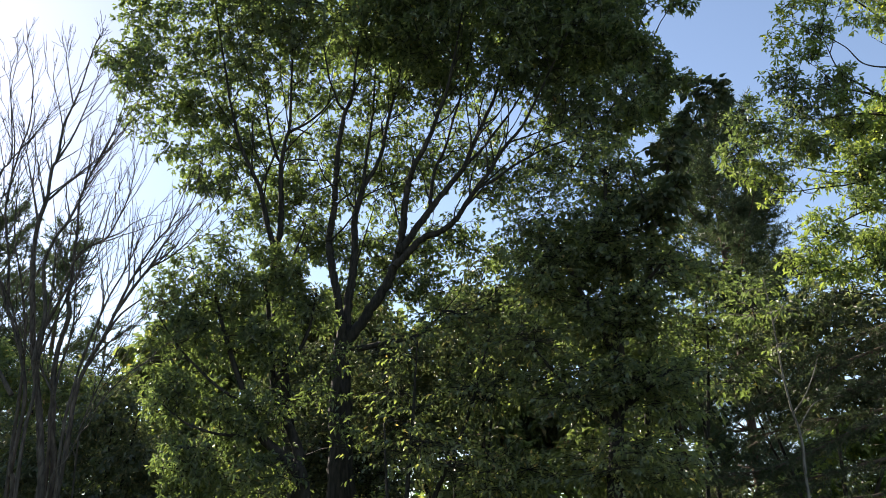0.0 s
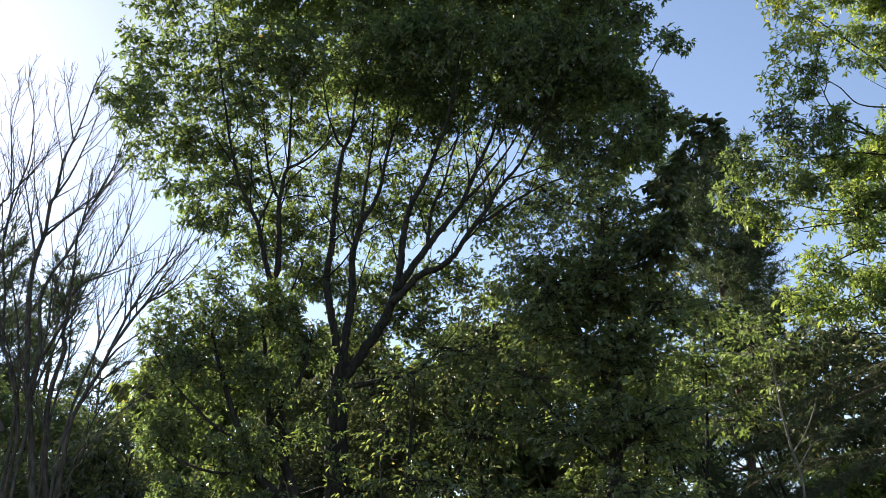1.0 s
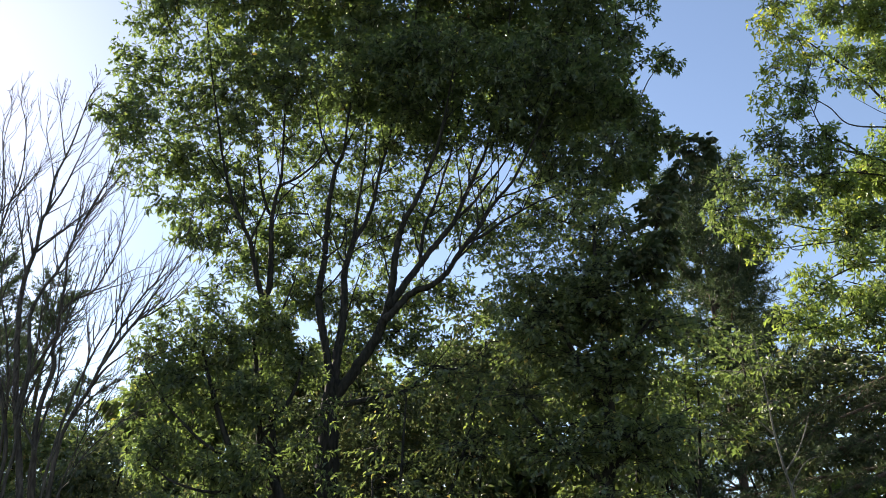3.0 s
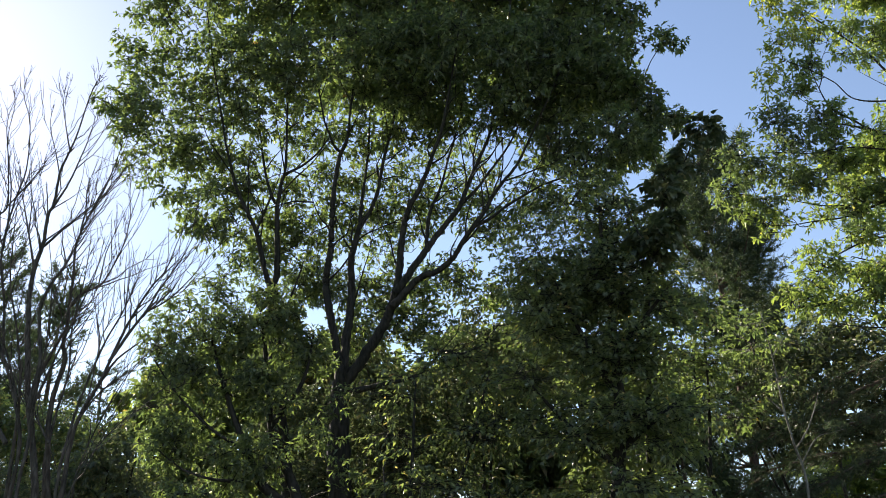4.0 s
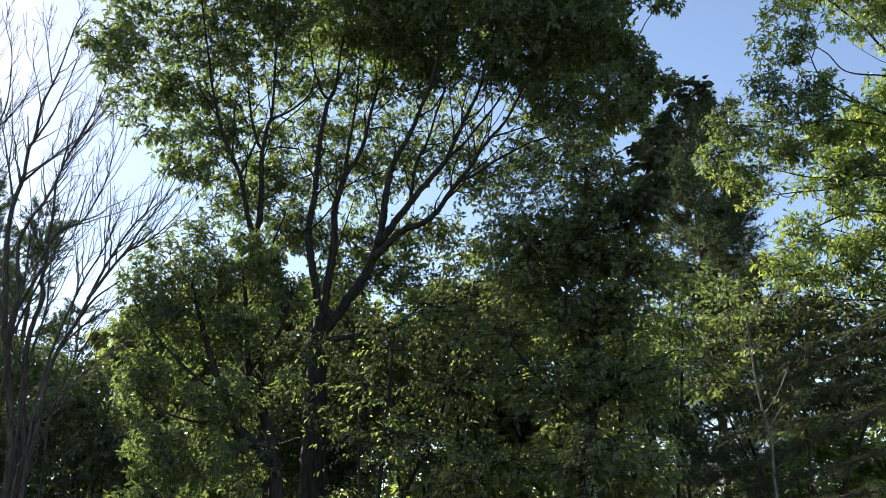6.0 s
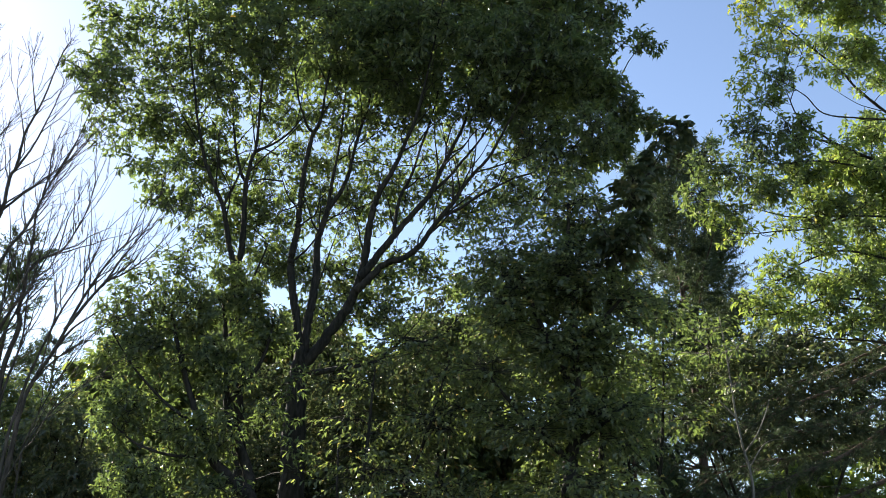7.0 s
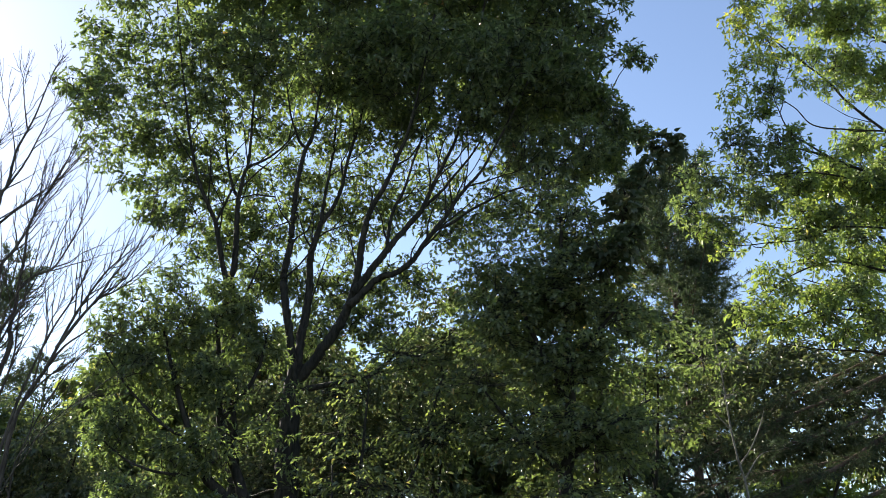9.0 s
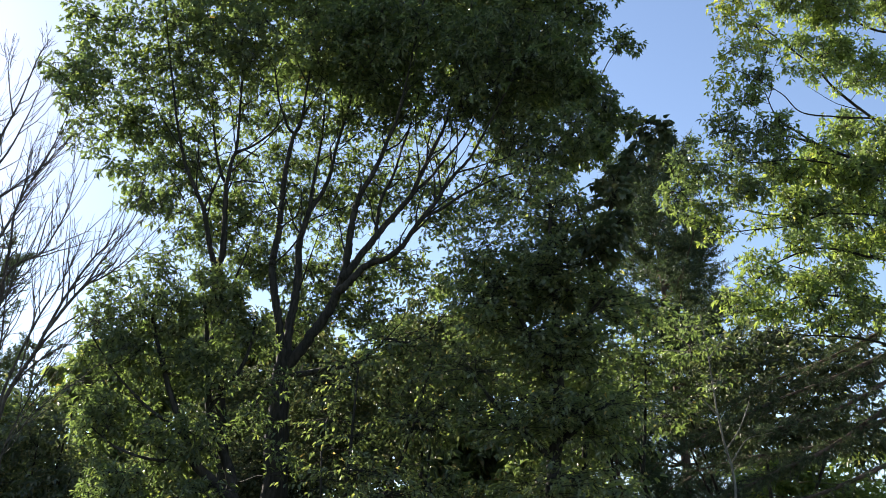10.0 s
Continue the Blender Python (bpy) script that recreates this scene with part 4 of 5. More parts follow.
understorey((0.26, 16.50, 0.00), "tall leafy green shrub in the gap behind the oak", [
    ((0.97, 16.50, 6.67), (0.99, 0.90, 0.58), 260), ((1.97, 16.50, 5.92), (0.92, 0.90, 0.69), 230), ((0.02, 16.50, 5.74), (1.03, 0.90, 0.74), 280), ((-1.02, 16.50, 5.30), (0.91, 0.75, 0.68), 190), ((1.01, 16.50, 5.02), (1.24, 1.05, 0.79), 330),
    ((-0.24, 16.50, 4.38), (1.22, 1.05, 0.89), 300), ((-1.71, 16.50, 6.50), (0.81, 0.75, 0.58), 110), ((0.77, 16.50, 7.42), (0.71, 0.60, 0.36), 80)], 0.125, (shade_leaf, None), 61, thin=1.4)
understorey((-0.76, 12.20, 0.00), "dark green shrub in deep shade under the oak", [
    ((-0.42, 12.40, 4.72), (0.77, 0.60, 0.52), 60), ((0.11, 12.80, 5.31), (0.72, 0.60, 0.45), 110), ((0.73, 12.80, 4.88), (0.62, 0.60, 0.45), 51), ((0.60, 12.60, 4.13), (0.77, 0.68, 0.52), 110), ((-0.92, 12.20, 3.35), (0.81, 0.90, 0.65), 26), ((-0.11, 12.20, 3.17), (0.89, 0.90, 0.65), 90), ((0.69, 12.20, 2.91), (0.80, 0.90, 0.64), 238), ((-0.60, 12.40, 4.03), (0.76, 0.75, 0.51), 19), ((-0.37, 12.20, 2.25), (1.73, 1.05, 0.63), 90)], 0.085, (shrub_leaf, shrub_leaf_one), 62, thin=1.5, near=300)
understorey((-1.48, 14.60, 0.00), "dark green thicket round the foot of the oak", [
    ((-2.11, 15.20, 3.48), (0.85, 0.75, 0.66), 220), ((-1.63, 15.20, 2.92), (0.84, 0.75, 0.65), 160), ((-2.24, 15.80, 5.16), (0.72, 0.68, 0.61), 120), ((-1.42, 15.80, 4.62), (0.91, 0.75, 0.61), 180), ((-2.28, 15.60, 3.92), (0.78, 0.75, 0.69), 160), ((-0.92, 15.00, 5.39), (0.83, 0.68, 0.52), 120), ((-1.47, 15.40, 3.21), (1.14, 0.90, 0.76), 240), ((-2.60, 15.40, 3.14), (0.85, 0.90, 0.76), 160),
    # Foliage added further back to keep the sun off the oak's trunk.
    ((-3.35, 16.30, 5.76), (0.89, 0.67, 0.67), 277), ((-3.10, 16.30, 6.69), (0.80, 0.60, 0.57), 153), ((-2.46, 16.30, 5.65), (0.67, 0.50, 0.67), 184), ((-3.35, 16.30, 4.66), (0.86, 0.65, 0.65), 291), ((-2.46, 16.30, 4.24), (0.75, 0.56, 0.54), 156),
    ((-3.94, 16.30, 4.24), (0.75, 0.56, 0.64), 186),
    ((-0.63, 15.60, 4.43), (0.73, 0.55, 0.62), 150), ((-1.02, 15.60, 3.82), (0.61, 0.46, 0.41), 82), ((-0.09, 15.60, 3.38), (0.91, 0.68, 0.51), 152)], 0.10, (shade_leaf, None), 67, thin=1.6)
understorey((-4.86, 27.00, 0.00), "dense green wood edge behind the oaks", [
    ((-8.59, 27.00, 8.22), (2.06, 1.54, 1.68), 260), ((-6.00, 27.00, 8.92), (2.07, 1.54, 1.70), 280), ((-3.36, 27.00, 8.85), (2.07, 1.54, 1.70), 280), ((-7.12, 27.00, 5.96), (2.55, 1.74, 1.63), 300), ((-4.22, 27.00, 6.24), (2.55, 1.74, 1.83), 320), ((-1.67, 27.00, 6.54), (2.02, 1.74, 1.83), 260), ((-7.86, 27.00, 3.89), (2.83, 1.74, 1.59), 260), ((-4.15, 27.00, 3.79), (3.18, 1.74, 1.58), 320)], 0.42, (shrub_leaf, None), 68, thin=1.1)
understorey((3.24, 27.00, 0.00), "dense green wood edge behind the linden", [
    ((0.60, 27.00, 8.74), (2.07, 1.54, 1.70), 260), ((3.28, 27.00, 9.44), (2.10, 1.54, 1.90), 280), ((5.67, 27.00, 8.61), (1.88, 1.54, 2.07), 260), ((1.23, 27.00, 6.10), (2.55, 1.74, 1.63), 300), ((4.14, 27.00, 6.02), (2.55, 1.74, 1.63), 300), ((1.85, 27.00, 3.81), (3.18, 1.74, 1.58), 320), ((5.61, 27.00, 4.40), (1.95, 1.74, 1.77), 260)], 0.42, (shrub_leaf, None), 69, thin=1.1)
understorey((4.33, 15.00, 0.00), "tall green shrub with lobed leaves behind the linden", [
    ((4.97, 15.00, 6.54), (0.53, 0.60, 0.43), 80), ((6.25, 16.50, 6.77), (0.53, 0.52, 0.53), 60), ((4.64, 15.00, 5.67), (0.84, 0.90, 0.63), 220), ((5.04, 15.00, 4.81), (0.62, 0.75, 0.51), 70), ((3.93, 15.00, 5.04), (0.83, 0.75, 0.62), 200), ((5.84, 15.00, 5.96), (0.42, 0.52, 0.42), 40), ((3.91, 15.00, 4.02), (0.71, 0.75, 0.61), 130)], 0.11, (oak_leaf, None), 63, MAPLE, thin=1.5)
understorey((9.42, 19.00, 0.00), "sunlit bright green bush in the clearing", [
    ((9.08, 19.00, 4.18), (0.76, 0.90, 0.51), 140), ((10.00, 19.00, 3.78), (1.13, 1.05, 0.63), 240), ((9.23, 19.00, 3.07), (1.73, 1.20, 0.62), 300), ((7.72, 19.00, 2.99), (0.99, 0.90, 0.49), 140), ((11.04, 19.00, 3.39), (1.25, 1.05, 0.75), 220),
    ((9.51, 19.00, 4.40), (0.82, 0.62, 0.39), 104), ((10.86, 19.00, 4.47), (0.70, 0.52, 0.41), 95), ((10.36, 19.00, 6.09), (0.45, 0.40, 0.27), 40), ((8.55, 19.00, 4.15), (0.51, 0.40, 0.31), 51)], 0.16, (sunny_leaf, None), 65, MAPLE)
understorey((7.44, 17.00, 0.00), "shaded thicket under the old pine's boughs", [
    ((6.02, 17.00, 4.99), (0.93, 0.75, 0.58), 90), ((6.91, 17.00, 5.44), (0.94, 0.75, 0.58), 71), ((6.05, 17.00, 5.94), (0.95, 0.75, 0.59), 60), ((6.99, 15.80, 5.94), (1.00, 0.68, 0.50), 184), ((9.05, 15.20, 5.71), (1.06, 0.68, 0.53), 240), ((7.89, 15.20, 5.74), (0.85, 0.68, 0.48), 192), ((7.84, 16.50, 6.54), (1.05, 0.75, 0.58), 176), ((7.25, 17.00, 4.72), (0.92, 0.75, 0.58), 115), ((7.63, 15.20, 4.47), (1.03, 0.68, 0.72), 304), ((9.80, 17.00, 4.77), (1.15, 0.75, 0.92), 288), ((8.28, 15.20, 5.08), (1.15, 0.68, 0.58), 192), ((7.24, 15.20, 5.11), (0.84, 0.68, 0.52), 71), ((5.23, 17.00, 2.67), (1.21, 0.75, 0.44), 120), ((7.35, 17.00, 2.83), (1.22, 0.75, 0.55), 66), ((4.28, 17.00, 3.02), (0.89, 0.75, 0.67), 104), ((9.24, 15.60, 6.45), (0.68, 0.51, 0.38), 83), ((8.26, 15.60, 6.21), (0.67, 0.50, 0.34), 72), ((9.88, 15.60, 6.70), (0.57, 0.43, 0.46), 83)], 0.12, (shade_leaf, None), 73, thin=1.6)
understorey((-10.59, 22.00, 0.00), "dense shrubs of the wood behind the bare branches", [
    ((-11.04, 22.00, 6.48), (1.36, 1.20, 1.06), 200), ((-12.61, 22.00, 6.83), (1.22, 1.20, 1.22), 180), ((-9.63, 22.00, 6.14), (1.20, 1.05, 0.90), 180), ((-11.70, 22.00, 5.01), (1.77, 1.35, 1.18), 240), ((-9.44, 22.00, 4.66), (1.91, 1.35, 1.17), 260), ((-10.57, 22.00, 3.43), (2.73, 1.35, 1.15), 260), ((-7.98, 22.00, 4.77), (1.18, 1.20, 1.18), 160)], 0.14, (shrub_leaf, None), 70, thin=2.2)
understorey((-6.84, 17.00, 0.00), "dark leafy shrub behind the bare branches", [
    ((-6.80, 17.00, 4.63), (0.92, 1.05, 0.69), 260), ((-7.63, 17.00, 3.98), (1.02, 1.05, 0.79), 280), ((-6.25, 17.00, 3.72), (1.02, 1.05, 0.79), 300), ((-8.49, 17.00, 3.67), (1.01, 1.05, 0.79), 240), ((-9.50, 17.00, 4.25), (0.80, 0.90, 0.80), 160), ((-6.93, 17.00, 2.87), (2.44, 1.35, 0.66), 300), ((-6.22, 17.00, 5.08), (0.46, 0.60, 0.46), 70)], 0.11, (shade_leaf, None), 66, thin=1.5)

# ---- pale-barked sapling ----
sap = tree_at("sapling", (5.15, 12.40, 0.00), "thin pale-barked sapling with few leaves", "sapling")
lines = limbs_of(sap, [
    ([(5.15, 12.40, 0.00), (5.12, 12.40, 2.43), (5.16, 12.40, 3.22), (5.09, 12.40, 3.71), (5.05, 12.40, 4.22), (5.04, 12.40, 4.84), (5.03, 12.40, 5.24), (5.00, 12.40, 5.75)], 0.028, 0.006),
    ([(5.06, 12.40, 4.14), (4.93, 12.40, 4.28), (4.83, 12.40, 4.40)], 0.014, 0.005),
    ([(5.12, 12.40, 3.63), (5.33, 12.40, 3.88), (5.52, 12.40, 4.22), (5.61, 12.40, 4.43)], 0.014, 0.005),
    ([(5.04, 12.40, 4.67), (4.94, 12.40, 4.75), (4.82, 12.40, 4.84)], 0.011, 0.004),
    ([(5.04, 12.40, 5.02), (5.22, 12.40, 5.24), (5.33, 12.40, 5.46)], 0.011, 0.004),
    ([(5.13, 12.40, 3.38), (5.43, 12.40, 3.75), (5.70, 12.40, 3.83), (5.87, 12.40, 3.87)], 0.011, 0.004),
], pale_bark, 7)
foliage(sap, local(sap, [((4.99, 12.40, 5.66), (0.26, 0.22, 0.26), 20), ((4.82, 12.40, 5.12), (0.31, 0.22, 0.26), 16), ((5.23, 12.40, 5.29), (0.26, 0.22, 0.26), 16), ((5.24, 12.40, 4.57), (0.40, 0.30, 0.40), 6)]), lines, OVAL, 0.085, (oak_leaf, None), pale_bark, 71, reach=0.13, per=6)


# ---- conifers ----
def conifer(base, height, spread, label, seed, droop=-0.05, first=0.15, whorls=17, tuft_len=0.16, sides=9, tufts=11, bare=0.0, wide=0.018, per=11, puff=0.75):
    """A pine: a straight trunk, whorls of limbs, brushes of needles along their outer parts."""
    g = np.random.default_rng(seed)
    ob = tree_at("pine_tree", base, label, group="pines behind the grove")
    top = np.array([g.normal(0, 0.15), g.normal(0, 0.15), height])
    me, line, rad = limb_mesh("trunk", [(0, 0, 0), tuple(top * 0.35 + [0.08, 0.05, 0]), tuple(top * 0.7), tuple(top)], height * 0.014, 0.02, pine_bark, sides)
    child("trunk", me, ob)
    brush, brush_way = [], []
    for w in range(whorls):
        s = first + (0.99 - first) * (w / (whorls - 1)) ** 0.9
        z = s * height
        reach = spread * (0.25 + 0.75 * (1 - s) ** 0.6) * g.uniform(0.7, 1.1)
        for k in range(g.integers(4, 7)):
            a = g.uniform(0, 6.283)
            r = reach * g.uniform(0.4, 1.15)
            out = np.array([math.cos(a), math.sin(a), 0])
            p = [np.array([top[0] * s, top[1] * s, z]) + out * r * q + np.array([0, 0, r * (droop * q + (0.36 + 0.4 * s) * q * q)]) for q in np.linspace(0, 1, 6)]
            v, f = tubes(np.array(p)[None], (np.linspace(1, 0.3, 6) * (0.012 + 0.012 * r))[None], 5)
            child("branch", raw_mesh("branch", v, f, pine_bark, True), ob)
            m = max(6, int(tufts * 3.2 * r))
            q = np.clip(g.uniform(0.45 + bare, 1.08, m), 0, 1)
            for qi in q:
                c = np.array([top[0] * s, top[1] * s, z]) + out * r * qi + np.array([0, 0, r * (droop * qi + (0.36 + 0.4 * s) * qi * qi)])
                side = np.array([-out[1], out[0], 0]) * g.normal(0, 0.14 + 0.16 * r)
                brush.append(c + side + [0, 0, g.normal(0.02, 0.09)])
                brush_way.append(out * 0.6 + side + np.array([0, 0, 0.45]))
    b, w = np.array(brush), unit(np.array(brush_way))
    d = unit(w[:, None] * puff + g.normal(0, 0.55, (len(b), per, 3))) * tuft_len * g.uniform(0.7, 1.25, (len(b), per, 1))
    o = b[:, None] + w[:, None] * g.uniform(-0.12, 0.12, (len(b), per, 1))
    sd = unit(np.cross(d, g.normal(0, 1, d.shape))) * wide
    tri = np.stack([o - sd, o + sd, o + d], 2).reshape(-1, 3)
    child("needle_mass", raw_mesh("needle_mass", tri, np.arange(len(tri)).reshape(-1, 3), needle_mat), ob, kind="stuff")
    return ob


conifer((9.30, 26.00, 0.00), 16.10, 4.0, "tall green pine standing behind the other trees", 81, tufts=13, whorls=28, wide=0.015, tuft_len=0.21, per=17, puff=0.35)
conifer((-14.83, 30.00, 0.00), 14.38, 2.4, "dark pine behind the bare branches", 82, tufts=12)
conifer((-15.45, 27.00, 0.00), 13.60, 3.6, "dark pine at the wood's edge", 83, tufts=13)
conifer((-14.06, 34.00, 0.00), 11.48, 2.4, "young far pine seen between bare branches", 84, tufts=6)


def bough_pine():
    """An old pine whose long lower boughs hang level across the view."""
    g = np.random.default_rng(88)
    ob = tree_at("pine_tree", (8.61, 13.50, 0.00), "old dark pine with long level shaded boughs", group="pines behind the grove")
    base = np.array(ob.location)
    trunk = [(8.61, 13.50, 0.00), (8.52, 13.50, 2.26), (9.01, 13.50, 4.46), (9.52, 13.50, 6.95), (10.15, 13.50, 9.78)]
    me, line, rad = limb_mesh("trunk", [np.array(p) - base for p in trunk], 0.2, 0.08, pine_bark, 10)
    child("trunk", me, ob)
    boughs = [
        ([(9.20, 13.50, 4.93), (7.75, 13.30, 4.08), (6.82, 13.10, 3.62), (6.13, 13.00, 3.38), (5.34, 12.90, 3.05), (4.58, 12.80, 2.84), (3.78, 12.70, 2.73)], 0.05),
        ([(9.37, 13.50, 5.71), (7.81, 13.50, 5.06), (6.64, 13.60, 4.64), (5.63, 13.60, 4.20), (4.64, 13.60, 3.76)], 0.045),
        ([(8.93, 13.50, 3.82), (7.04, 13.20, 3.11), (5.85, 13.00, 2.83), (4.92, 12.90, 2.62)], 0.045),
        ([(9.48, 13.50, 6.22), (7.80, 13.70, 5.42), (6.61, 13.80, 4.98), (6.02, 13.90, 4.68)], 0.04),
        ([(8.76, 13.50, 3.11), (6.96, 13.30, 2.55), (5.16, 13.20, 2.39), (4.10, 13.10, 2.35)], 0.045),
        ([(9.08, 13.50, 4.55), (7.58, 13.90, 3.97), (6.22, 14.10, 3.76), (5.18, 14.20, 3.55)], 0.04),
        ([(9.27, 13.50, 5.32), (7.59, 13.00, 4.47), (6.53, 12.80, 4.10), (5.76, 12.70, 3.93)], 0.04),
        ([(8.64, 13.50, 2.59), (6.98, 13.20, 2.12), (5.43, 13.00, 1.99), (4.18, 13.00, 1.94)], 0.04),
    ]
    tv, tr, brush, ways = [], [], [], []
    for pts, r0 in boughs:
        me, line, rad = limb_mesh("bough", [np.array(p) - base for p in pts], r0, 0.008, pine_bark, 7)
        child("bough", me, ob)
        for k in range(3, len(line) - 1):
            for _ in range(5):
                t = unit(line[k + 1] - line[k])
                sd = np.array([-t[1], t[0], 0]) * g.choice([-1, 1])
                out = unit(t * 0.7 + sd * g.uniform(0.3, 1.1) + np.array([0, 0, g.normal(-0.03, 0.2)]))
                ln = g.uniform(0.25, 0.75)
                s = np.linspace(0, 1, 5)[:, None]
                p = line[k] + out * s * ln + np.array([0, 0, -0.06]) * s ** 2 + np.vstack([np.zeros(3), np.cumsum(g.normal(0, 0.012, (4, 3)), 0)])
                tv.append(p), tr.append(np.linspace(0.007, 0.003, 5))
                for q in g.uniform(0.25, 1.0, 4):
                    j = q * 4
                    i = min(3, int(j))
                    brush.append(p[i] + (p[i + 1] - p[i]) * (j - i))
                    ways.append(out + np.array([0, 0, 0.25]))
    v, f = tubes(np.array(tv), np.array(tr), 3)
    child("twig_mass", raw_mesh("twig_mass", v, f, pine_bark), ob, kind="stuff")
    b, w = np.array(brush), unit(np.array(ways))
    per = 18
    d = unit(w[:, None] * 0.7 + g.normal(0, 0.6, (len(b), per, 3))) * g.uniform(0.06, 0.12, (len(b), per, 1))
    o = b[:, None] + w[:, None] * g.uniform(-0.06, 0.06, (len(b), per, 1))
    sd = unit(np.cross(d, g.normal(0, 1, d.shape))) * 0.004
    tri = np.stack([o - sd, o + sd, o + d], 2).reshape(-1, 3)
    child("needle_mass", raw_mesh("needle_mass", tri, np.arange(len(tri)).reshape(-1, 3), needle_mat), ob, kind="stuff")


bough_pine()
conifer((5.66, 20.00, 0.00), 6.75, 2.2, "dark young pine in the shade of the linden", 86, first=0.1, whorls=15, tufts=6)


